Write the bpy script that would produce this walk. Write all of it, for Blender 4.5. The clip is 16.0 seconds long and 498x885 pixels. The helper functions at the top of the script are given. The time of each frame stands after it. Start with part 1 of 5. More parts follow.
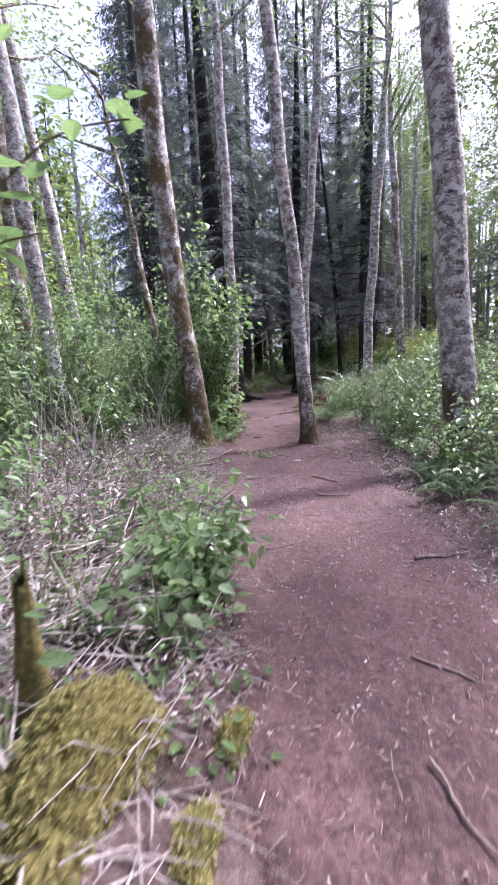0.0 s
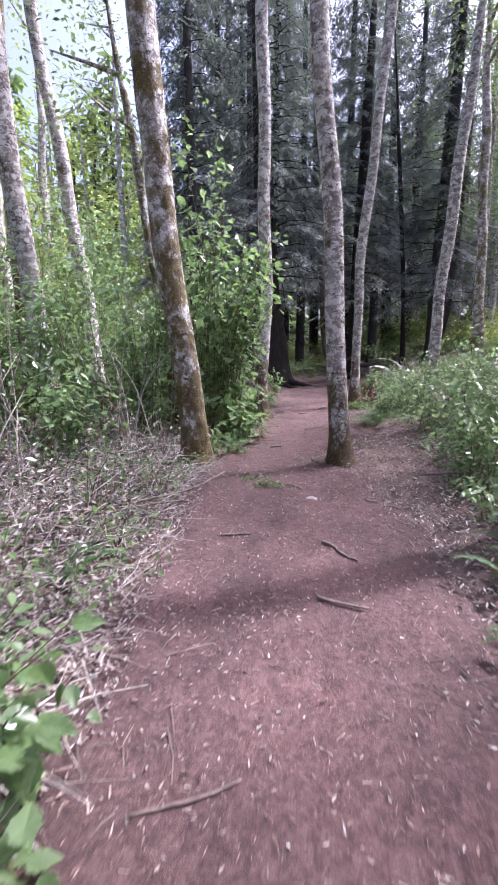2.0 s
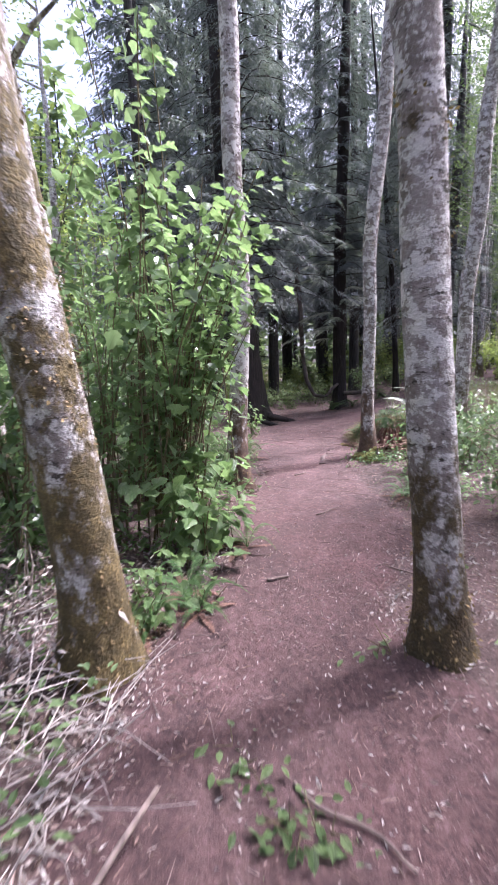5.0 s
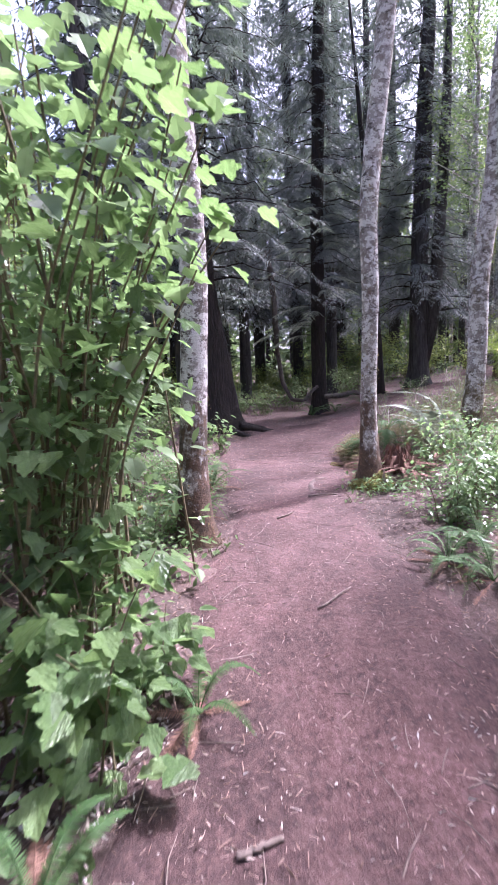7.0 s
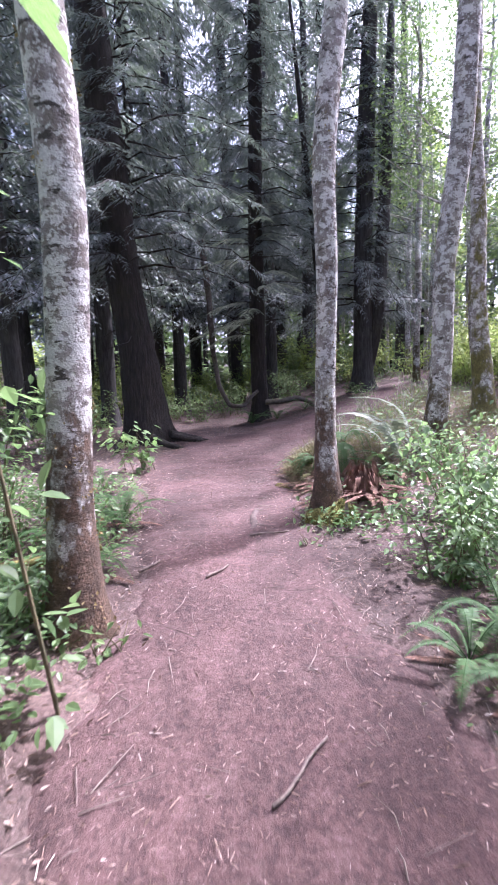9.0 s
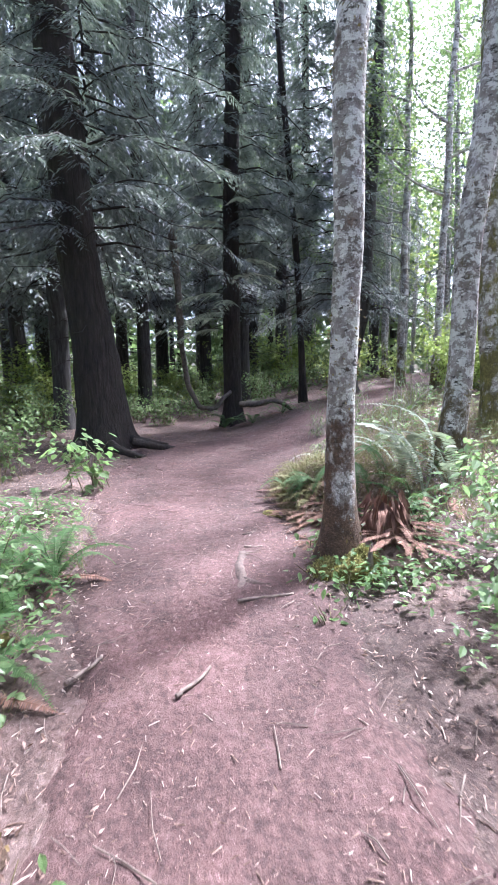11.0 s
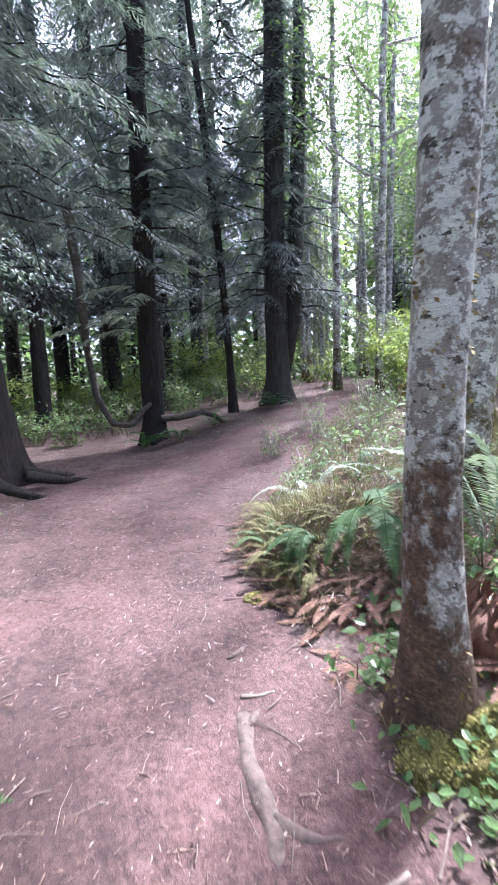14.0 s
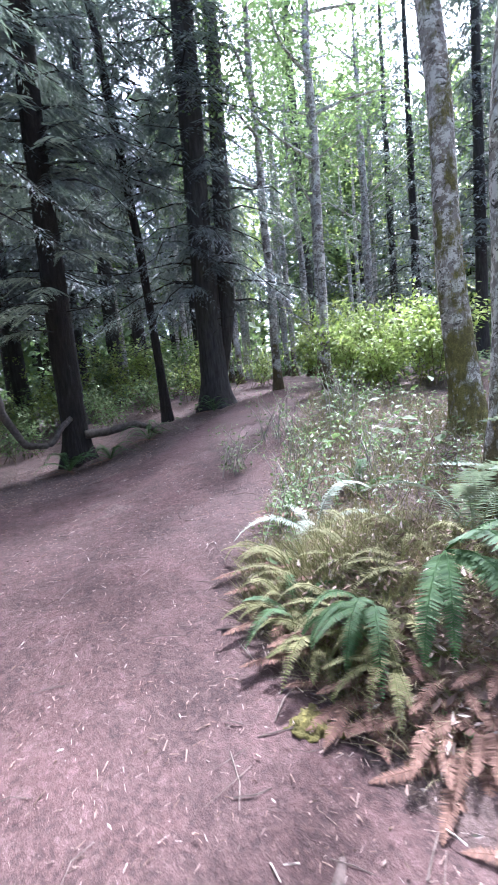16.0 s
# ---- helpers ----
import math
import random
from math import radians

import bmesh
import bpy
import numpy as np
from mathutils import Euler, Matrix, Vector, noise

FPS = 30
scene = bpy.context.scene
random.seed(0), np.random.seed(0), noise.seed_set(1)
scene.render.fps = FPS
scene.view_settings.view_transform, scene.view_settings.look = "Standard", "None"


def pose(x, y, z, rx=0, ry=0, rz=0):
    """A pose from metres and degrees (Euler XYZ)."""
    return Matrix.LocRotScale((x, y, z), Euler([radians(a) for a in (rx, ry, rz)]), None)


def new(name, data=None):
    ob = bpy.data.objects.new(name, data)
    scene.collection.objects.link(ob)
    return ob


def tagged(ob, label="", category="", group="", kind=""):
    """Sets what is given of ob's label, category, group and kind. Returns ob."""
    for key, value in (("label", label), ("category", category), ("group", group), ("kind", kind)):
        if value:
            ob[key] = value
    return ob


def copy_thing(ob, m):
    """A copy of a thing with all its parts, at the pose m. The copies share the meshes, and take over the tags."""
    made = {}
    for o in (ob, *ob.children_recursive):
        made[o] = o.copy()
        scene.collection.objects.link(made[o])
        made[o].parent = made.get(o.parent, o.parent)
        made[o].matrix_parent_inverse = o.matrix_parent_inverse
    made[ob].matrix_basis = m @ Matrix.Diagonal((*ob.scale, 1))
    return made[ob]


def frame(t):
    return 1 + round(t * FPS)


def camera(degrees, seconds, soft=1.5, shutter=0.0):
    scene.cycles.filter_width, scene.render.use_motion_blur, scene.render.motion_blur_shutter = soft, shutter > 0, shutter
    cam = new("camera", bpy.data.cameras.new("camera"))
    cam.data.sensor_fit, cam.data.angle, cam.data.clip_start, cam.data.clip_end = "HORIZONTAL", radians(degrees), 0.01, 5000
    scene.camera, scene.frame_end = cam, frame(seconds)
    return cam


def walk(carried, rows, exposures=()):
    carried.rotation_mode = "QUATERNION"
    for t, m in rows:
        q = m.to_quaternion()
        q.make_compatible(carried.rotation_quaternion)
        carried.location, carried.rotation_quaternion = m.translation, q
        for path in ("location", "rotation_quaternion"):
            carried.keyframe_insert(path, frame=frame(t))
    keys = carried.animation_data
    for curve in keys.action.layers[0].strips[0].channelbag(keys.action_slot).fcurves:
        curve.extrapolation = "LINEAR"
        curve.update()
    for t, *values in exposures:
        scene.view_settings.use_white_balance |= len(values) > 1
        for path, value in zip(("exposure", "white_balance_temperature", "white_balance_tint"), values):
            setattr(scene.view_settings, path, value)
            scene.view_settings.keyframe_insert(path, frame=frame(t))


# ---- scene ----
# camera and walk
cam = camera(55.4, 16.0, soft=1.0, shutter=0.45)
PATH = [
    (0.0, pose(0.835, -0.045, 1.359, 81.03, 2.62, 4.56)),
    (0.5, pose(1.005, 0.493, 1.448, 80.91, 1.33, 6.22)),
    (1.0, pose(1.156, 1.027, 1.493, 80.16, -0.97, 8.31)),
    (1.5, pose(1.248, 1.555, 1.493, 78.29, 0.07, 10.53)),
    (2.0, pose(1.270, 2.153, 1.505, 78.42, 0.38, 11.96)),
    (2.5, pose(1.208, 2.699, 1.531, 78.44, 0.07, 12.81)),
    (3.0, pose(1.040, 3.269, 1.550, 78.59, 0.06, 12.82)),
    (3.5, pose(0.917, 3.844, 1.584, 78.86, -0.30, 12.71)),
    (4.0, pose(0.762, 4.448, 1.557, 81.30, 1.97, 9.84)),
    (6.5, pose(0.380, 7.240, 1.591, 81.26, 1.19, 5.56)),
    (7.0, pose(0.367, 7.666, 1.577, 81.40, 2.76, 4.75)),
    (7.5, pose(0.437, 8.053, 1.560, 81.49, 1.83, 3.95)),
    (8.0, pose(0.437, 8.428, 1.529, 81.72, 3.00, 1.13)),
    (8.5, pose(0.453, 8.763, 1.523, 81.84, 2.79, 0.63)),
    (9.0, pose(0.413, 9.169, 1.497, 81.71, 2.25, -2.54)),
    (9.5, pose(0.386, 9.529, 1.482, 81.75, 1.89, -3.21)),
    (10.0, pose(0.359, 9.927, 1.477, 81.59, 1.69, -4.62)),
    (12.5, pose(0.239, 11.310, 1.446, 82.14, 0.98, -9.90)),
    (13.0, pose(0.213, 11.686, 1.441, 82.30, 2.47, -13.06)),
    (13.5, pose(0.212, 12.057, 1.446, 82.02, 1.94, -14.35)),
    (14.0, pose(0.183, 12.415, 1.445, 82.34, 2.36, -17.56)),
    (14.5, pose(0.195, 12.776, 1.452, 82.50, 2.34, -18.99)),
    (15.0, pose(0.185, 13.126, 1.433, 82.28, 3.97, -23.64)),
    (15.5, pose(0.199, 13.424, 1.445, 82.39, 4.19, -25.15)),
    (16.0, pose(0.156, 13.724, 1.426, 82.10, 5.63, -27.69)),
]
walk(cam, PATH, exposures=[(0.0, 2.05, 5600, 26), (4.0, 2.25, 5700, 21), (7.0, 2.6, 5550, 29), (8.5, 2.55, 5450, 28), (9.5, 2.82, 5500, 20), (12.5, 2.87, 5350, 11), (13.0, 2.85, 5350, 11), (14.0, 2.98, 5400, 12), (15.5, 2.85, 5400, 13), (16.0, 2.88, 5200, 12)])

# ---- world and sun ----
world = bpy.data.worlds.new("sky")
scene.world = world
world.use_nodes = True
wn = world.node_tree.nodes
sky = wn.new("ShaderNodeTexSky")
sky.sky_type = "NISHITA"
sky.sun_disc = False
sky.sun_elevation = radians(56)
sky.sun_rotation = radians(54)
sky.dust_density = 6.0
sky.air_density = 0.4
world.node_tree.links.new(sky.outputs[0], wn["Background"].inputs[0])
wn["Background"].inputs[1].default_value = 0.15
sun = new("sun", bpy.data.lights.new("sun", "SUN"))
sun.data.energy = 2.2
sun.data.angle = radians(3.5)
sun.data.color = (1.0, 0.95, 0.88)
SUN_DIR = Vector((math.sin(radians(54)) * math.cos(radians(56)), math.cos(radians(54)) * math.cos(radians(56)), math.sin(radians(56))))
sun.matrix_world = Matrix.Translation((0, 0, 30)) @ SUN_DIR.to_track_quat("Z", "Y").to_matrix().to_4x4()


# ---- materials ----
def material(name, rough=0.9):
    m = bpy.data.materials.new(name)
    m.use_nodes = True
    nt = m.node_tree
    b = nt.nodes["Principled BSDF"]
    b.inputs["Roughness"].default_value = rough
    return m, nt, b


def tex(nt, kind, scale, detail=4.0, rough=0.6, stretch=None, what="Object"):
    co = nt.nodes.new("ShaderNodeTexCoord")
    n = nt.nodes.new("ShaderNodeTex" + kind)
    n.inputs["Scale"].default_value = scale
    if kind == "Noise":
        n.inputs["Detail"].default_value = detail
        n.inputs["Roughness"].default_value = rough
    if stretch:
        mp = nt.nodes.new("ShaderNodeMapping")
        mp.inputs["Scale"].default_value = stretch
        nt.links.new(co.outputs[what], mp.inputs[0])
        nt.links.new(mp.outputs[0], n.inputs["Vector"])
    else:
        nt.links.new(co.outputs[what], n.inputs["Vector"])
    return n


def ramp(nt, fac, stops):
    r = nt.nodes.new("ShaderNodeValToRGB")
    e = r.color_ramp.elements
    while len(e) < len(stops):
        e.new(0.5)
    for el, (p, c) in zip(e, stops):
        el.position, el.color = p, (*c, 1)
    nt.links.new(fac, r.inputs[0])
    return r.outputs[0]


def mixc(nt, fac, a, b, mode="MIX"):
    m = nt.nodes.new("ShaderNodeMix")
    m.data_type, m.blend_type = "RGBA", mode
    if hasattr(fac, "links"):
        nt.links.new(fac, m.inputs[0])
    else:
        m.inputs[0].default_value = fac
    for sock, v in ((m.inputs[6], a), (m.inputs[7], b)):
        if hasattr(v, "links"):
            nt.links.new(v, sock)
        else:
            sock.default_value = (*v, 1)
    return m.outputs[2]


def bump(nt, b, height, strength, dist):
    n = nt.nodes.new("ShaderNodeBump")
    n.inputs["Strength"].default_value = strength
    n.inputs["Distance"].default_value = dist
    nt.links.new(height, n.inputs["Height"])
    nt.links.new(n.outputs[0], b.inputs["Normal"])


def grey(nt, fac, lo, hi):
    return ramp(nt, fac, [(lo, (0, 0, 0)), (hi, (1, 1, 1))])


def leaf_material(name, dark, mid, light, gloss=0.42, through_light=0.35, random_from="island", spec=0.8):
    """Leaves: colour by leaf, a glossy upper skin, and light passing through."""
    m, nt, b = material(name, gloss)
    if random_from == "island":
        rnd = nt.nodes.new("ShaderNodeNewGeometry").outputs["Random Per Island"]
    else:
        rnd = nt.nodes.new("ShaderNodeObjectInfo").outputs["Random"]
    col = ramp(nt, rnd, [(0.0, dark), (0.55, mid), (1.0, light)])
    n = tex(nt, "Noise", 9.0, 3.0)
    col = mixc(nt, 0.35, col, ramp(nt, n.outputs[0], [(0.3, tuple(c * 0.6 for c in mid)), (0.7, light)]))
    nt.links.new(col, b.inputs["Base Color"])
    b.inputs["Specular IOR Level"].default_value = spec
    if random_from == "object":
        bump(nt, b, tex(nt, "Noise", 7.0, 4.0, 0.6, (1.0, 0.5, 1.0)).outputs[0], 0.5, 0.12)
    tr = nt.nodes.new("ShaderNodeBsdfTranslucent")
    nt.links.new(mixc(nt, 0.35, col, (0.21, 0.31, 0.09), "MIX"), tr.inputs[0])
    mx = nt.nodes.new("ShaderNodeMixShader")
    mx.inputs[0].default_value = through_light
    out = nt.nodes["Material Output"]
    nt.links.new(b.outputs[0], mx.inputs[1])
    nt.links.new(tr.outputs[0], mx.inputs[2])
    nt.links.new(mx.outputs[0], out.inputs[0])
    return m


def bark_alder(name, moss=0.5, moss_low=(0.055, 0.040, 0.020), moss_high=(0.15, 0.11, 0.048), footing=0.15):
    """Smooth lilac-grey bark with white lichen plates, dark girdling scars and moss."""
    m, nt, b = material(name, 0.85)
    big = tex(nt, "Noise", 5.0, 8.0, 0.7, (1, 1, 0.7))
    col = ramp(nt, big.outputs[0], [(0.3, (0.085, 0.066, 0.058)), (0.45, (0.19, 0.158, 0.145)), (0.58, (0.31, 0.275, 0.265)), (0.72, (0.17, 0.13, 0.11))])
    plates = tex(nt, "Noise", 8.0, 8.0, 0.72, (1, 1, 1.2))
    col = mixc(nt, grey(nt, plates.outputs[0], 0.50, 0.535), col, (0.60, 0.575, 0.565))
    spots = tex(nt, "Noise", 24.0, 7.0, 0.7)
    col = mixc(nt, grey(nt, spots.outputs[0], 0.55, 0.58), col, (0.52, 0.50, 0.485))
    scars = tex(nt, "Noise", 11.0, 8.0, 0.74, (0.7, 0.7, 1.5))
    col = mixc(nt, grey(nt, scars.outputs[0], 0.57, 0.60), col, (0.05, 0.040, 0.034))
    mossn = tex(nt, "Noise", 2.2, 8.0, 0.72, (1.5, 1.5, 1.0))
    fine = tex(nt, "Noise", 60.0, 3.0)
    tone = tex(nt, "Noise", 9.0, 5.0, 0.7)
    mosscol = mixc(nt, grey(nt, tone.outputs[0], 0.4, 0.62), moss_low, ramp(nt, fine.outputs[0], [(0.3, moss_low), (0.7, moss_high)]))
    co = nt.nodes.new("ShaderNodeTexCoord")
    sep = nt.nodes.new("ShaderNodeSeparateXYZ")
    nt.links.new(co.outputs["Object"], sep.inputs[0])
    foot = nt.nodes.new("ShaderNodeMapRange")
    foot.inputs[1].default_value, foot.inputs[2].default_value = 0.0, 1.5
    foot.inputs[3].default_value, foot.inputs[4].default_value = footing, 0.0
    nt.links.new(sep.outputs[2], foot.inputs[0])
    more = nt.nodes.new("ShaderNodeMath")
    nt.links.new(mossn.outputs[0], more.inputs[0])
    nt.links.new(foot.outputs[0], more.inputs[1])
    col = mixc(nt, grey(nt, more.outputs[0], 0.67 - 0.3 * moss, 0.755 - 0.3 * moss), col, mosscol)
    nt.links.new(col, b.inputs["Base Color"])
    rel = mixc(nt, 0.5, fine.outputs[0], scars.outputs[0])
    bump(nt, b, rel, 1.0, 0.03)
    return m


def bark_conifer(name):
    m, nt, b = material(name, 0.95)
    n = tex(nt, "Noise", 11.0, 6.0, 0.7, (1.6, 1.6, 0.25))
    col = ramp(nt, n.outputs[0], [(0.3, (0.008, 0.006, 0.006)), (0.55, (0.024, 0.018, 0.016)), (0.8, (0.06, 0.047, 0.042))])
    nt.links.new(col, b.inputs["Base Color"])
    bump(nt, b, n.outputs[0], 1.0, 0.05)
    return m


def soil(name, stops, litter, amount, speck=(0.42, 0.33, 0.31)):
    """Trodden earth with needles, chips and damp patches."""
    m, nt, b = material(name, 0.95)
    big = tex(nt, "Noise", 1.1, 6.0, 0.62)
    col = ramp(nt, big.outputs[0], stops)
    mid = tex(nt, "Noise", 26.0, 6.0, 0.72)
    col = mixc(nt, 0.55, col, ramp(nt, mid.outputs[0], [(0.34, tuple(c * 0.4 for c in stops[0][1])), (0.5, stops[1][1]), (0.66, tuple(c * 1.15 for c in stops[-1][1]))]))
    for size, share in ((95.0, 0.2), (38.0, 0.12), (14.0, 0.10)):
        chips = tex(nt, "Voronoi", size, stretch=(1.0, 0.55, 1.0))
        pick = nt.nodes.new("ShaderNodeSeparateColor")
        nt.links.new(chips.outputs["Color"], pick.inputs[0])
        dark = tuple(c * 0.35 for c in stops[0][1])
        col = mixc(nt, share, col, ramp(nt, pick.outputs[0], [(0.0, dark), (0.3, stops[0][1]), (0.6, stops[1][1]), (0.85, stops[-1][1]), (1.0, litter)]))
    grain = tex(nt, "Noise", 140.0, 3.0, 0.7)
    col = mixc(nt, grey(nt, grain.outputs[0], 0.66, 0.71), col, speck)
    damp = tex(nt, "Noise", 0.75, 5.0, 0.65, (1.6, 0.8, 1.0))
    col = mixc(nt, 1.0, col, ramp(nt, damp.outputs[0], [(0.36, (0.60, 0.57, 0.57)), (0.5, (0.96, 0.95, 0.95)), (0.64, (1.28, 1.24, 1.24))]), "MULTIPLY")
    nt.links.new(col, b.inputs["Base Color"])
    bump(nt, b, mixc(nt, 0.35, mid.outputs[0], grain.outputs[0]), 0.8, 0.03)
    return m


def plain(name, a, c, scale=30.0, rough=0.9, rel=0.5, stretch=None):
    m, nt, b = material(name, rough)
    n = tex(nt, "Noise", scale, 5.0, 0.65, stretch)
    col = ramp(nt, n.outputs[0], [(0.3, a), (0.7, c)])
    nt.links.new(col, b.inputs["Base Color"])
    bump(nt, b, n.outputs[0], rel, 0.01)
    return m


def litter_material(name, stops):
    m, nt, b = material(name, 0.8)
    rnd = nt.nodes.new("ShaderNodeNewGeometry").outputs["Random Per Island"]
    nt.links.new(ramp(nt, rnd, stops), b.inputs["Base Color"])
    return m


M_PATH = soil("trodden_earth", [(0.3, (0.034, 0.0165, 0.016)), (0.5, (0.084, 0.045, 0.044)), (0.72, (0.155, 0.092, 0.090))], (0.25, 0.17, 0.16), 0.03, (0.36, 0.26, 0.245))
M_GROUND = soil("forest_floor", [(0.3, (0.04, 0.024, 0.021)), (0.5, (0.098, 0.062, 0.057)), (0.72, (0.175, 0.12, 0.11))], (0.33, 0.26, 0.235), 0.06)
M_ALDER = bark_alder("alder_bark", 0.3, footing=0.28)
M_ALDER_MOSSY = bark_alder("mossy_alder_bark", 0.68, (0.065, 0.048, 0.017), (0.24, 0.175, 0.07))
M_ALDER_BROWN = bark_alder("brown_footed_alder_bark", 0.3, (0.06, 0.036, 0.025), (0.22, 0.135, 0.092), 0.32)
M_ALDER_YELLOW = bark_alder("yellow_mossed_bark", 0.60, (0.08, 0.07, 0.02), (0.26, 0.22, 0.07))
M_BARK_MOSS = leaf_material("trunk_moss", (0.07, 0.045, 0.018), (0.17, 0.11, 0.045), (0.28, 0.20, 0.08), 0.9, 0.1)
M_CONIFER = bark_conifer("conifer_bark")
# Conifer bark for farther trunks, greyed and lightened to paint in haze.
M_CONIFER_HAZED = plain("hazed_conifer_bark", (0.018, 0.016, 0.016), (0.07, 0.063, 0.062), 12.0, 0.95, 1.0, (1.6, 1.6, 0.25))
M_DUFF = plain("red_duff", (0.11, 0.065, 0.05), (0.32, 0.22, 0.185), 28.0, 0.95, 1.0)
M_TWIG = plain("dead_twig", (0.13, 0.105, 0.095), (0.50, 0.45, 0.42), 14.0, 0.85, 0.5)
M_STEM = plain("green_stem", (0.06, 0.055, 0.03), (0.17, 0.13, 0.07), 20.0)
M_MOSS = plain("moss", (0.06, 0.052, 0.014), (0.20, 0.165, 0.05), 45.0, 1.0, 1.0)
M_MOSS_TUFT = leaf_material("moss_tuft", (0.12, 0.11, 0.03), (0.28, 0.25, 0.07), (0.46, 0.41, 0.15), 0.8, 0.3)
M_LIMB = plain("bare_limb", (0.035, 0.028, 0.024), (0.13, 0.105, 0.09), 18.0, 0.85, 0.8)
M_STICK = plain("weathered_stick", (0.07, 0.05, 0.043), (0.26, 0.20, 0.175), 14.0, 0.85, 0.6)
M_ROOT = plain("worn_root", (0.045, 0.03, 0.027), (0.14, 0.098, 0.088), 25.0, 0.85, 0.8)
M_ROT = plain("rotten_wood", (0.05, 0.022, 0.015), (0.21, 0.11, 0.08), 16.0, 0.95, 1.0, (1, 1, 0.3))
M_LEAF = leaf_material("shrub_leaf", (0.085, 0.145, 0.06), (0.155, 0.245, 0.105), (0.27, 0.37, 0.19), 0.26, 0.58)
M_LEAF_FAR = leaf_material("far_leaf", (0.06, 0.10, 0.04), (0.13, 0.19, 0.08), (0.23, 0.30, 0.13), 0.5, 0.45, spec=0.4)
# Yellow-green foliage; on some plants this brighter colour stands in for sunlight.
M_LEAF_YELLOW = leaf_material("young_and_sunlit_leaf", (0.16, 0.22, 0.04), (0.30, 0.38, 0.08), (0.45, 0.52, 0.13), 0.5, 0.55)
M_LEAF_BIG = leaf_material("broad_leaf", (0.07, 0.14, 0.05), (0.15, 0.255, 0.095), (0.26, 0.38, 0.15), 0.28, 0.54, "object")
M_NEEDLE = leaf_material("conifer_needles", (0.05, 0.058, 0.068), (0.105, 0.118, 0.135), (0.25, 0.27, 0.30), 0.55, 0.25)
# New growth, paler than its own colour: sunlight is painted in.
M_NEEDLE_LIT = leaf_material("young_sunlit_needles", (0.35, 0.37, 0.31), (0.48, 0.50, 0.43), (0.62, 0.64, 0.56), 0.4, 0.55)
M_FERN = leaf_material("fern_green", (0.025, 0.06, 0.019), (0.046, 0.102, 0.032), (0.085, 0.15, 0.047), 0.65, 0.3, spec=0.35)
M_CANE = plain("dry_cane", (0.06, 0.048, 0.041), (0.27, 0.225, 0.195), 16.0, 0.9, 0.5)
M_GRASS_GREEN = leaf_material("olive_grass", (0.10, 0.095, 0.035), (0.20, 0.18, 0.075), (0.36, 0.31, 0.17), 0.7, 0.15, spec=0.3)
M_FERN_DEAD = leaf_material("fern_brown", (0.085, 0.042, 0.031), (0.17, 0.09, 0.069), (0.27, 0.16, 0.122), 0.85, 0.04, spec=0.3)
# Fern green lightened: whitish reflections are put into the colour.
M_FERN_SHEEN = leaf_material("fern_pale_sheen", (0.17, 0.20, 0.15), (0.26, 0.29, 0.23), (0.36, 0.39, 0.32), 0.45, 0.25, spec=0.5)
M_GRASS = leaf_material("dry_grass", (0.10, 0.085, 0.035), (0.21, 0.17, 0.08), (0.38, 0.31, 0.18), 0.7, 0.08)
M_LITTER = litter_material("fallen_leaves", [(0.0, (0.10, 0.06, 0.045)), (0.45, (0.26, 0.17, 0.14)), (0.85, (0.32, 0.24, 0.21)), (1.0, (0.42, 0.35, 0.32))])

M_LITTER_PALE = litter_material("curled_leaves", [(0.0, (0.10, 0.065, 0.05)), (0.4, (0.25, 0.20, 0.175)), (0.8, (0.38, 0.34, 0.315)), (1.0, (0.50, 0.47, 0.445))])


# ---- builders ----
rng = np.random.default_rng(7)


def height(x, y):
    """The lie of the land: level along the path, rising to the far right."""
    x, y = np.asarray(x, float), np.asarray(y, float)
    s = np.clip((y - 13) / 7, 0, 1)
    s = s * s * (3 - 2 * s)
    u = x - 1.2
    soft = np.where(u < 8, np.log1p(np.exp(2.5 * np.minimum(u, 8))) / 2.5, u)
    return 0.28 * s * 4.6 * np.tanh(soft / 4.6)


def lump(x, y, f=1.0):
    x, y = np.asarray(x, float) * f, np.asarray(y, float) * f
    return 0.5 * np.sin(1.7 * x + 0.9 * np.sin(1.3 * y)) * np.sin(1.1 * y + 0.7) + 0.3 * np.sin(3.9 * x + 1.7 * y) * np.sin(3.1 * y - 1.9 * x) + 0.2 * np.sin(9.1 * x - 2.0 * y) * np.sin(8.3 * y + 3 * x)


def make(name, verts, faces, mat, parent=None, label="", smooth=False):
    me = bpy.data.meshes.new(name)
    me.from_pydata([tuple(v) for v in np.asarray(verts, float).tolist()], [], faces if isinstance(faces, list) else faces.tolist())
    me.materials.append(mat)
    if smooth:
        me.polygons.foreach_set("use_smooth", [True] * len(me.polygons))
    ob = new(name, me)
    if parent is not None:
        ob.parent = parent
    if label:
        ob["label"] = label
    return ob


def thing(name, x, y, z, label, category, group="", kind=""):
    e = new(name)
    e.location = (x, y, z)
    e.empty_display_size = 0.1
    return tagged(e, label, category, group, kind)


def gather(parts):
    """Join (verts, faces) pieces."""
    vs, fs, n = [], [], 0
    for v, f in parts:
        vs.append(np.asarray(v, float))
        fs += [tuple(i + n for i in q) for q in f]
        n += len(v)
    return np.concatenate(vs), fs


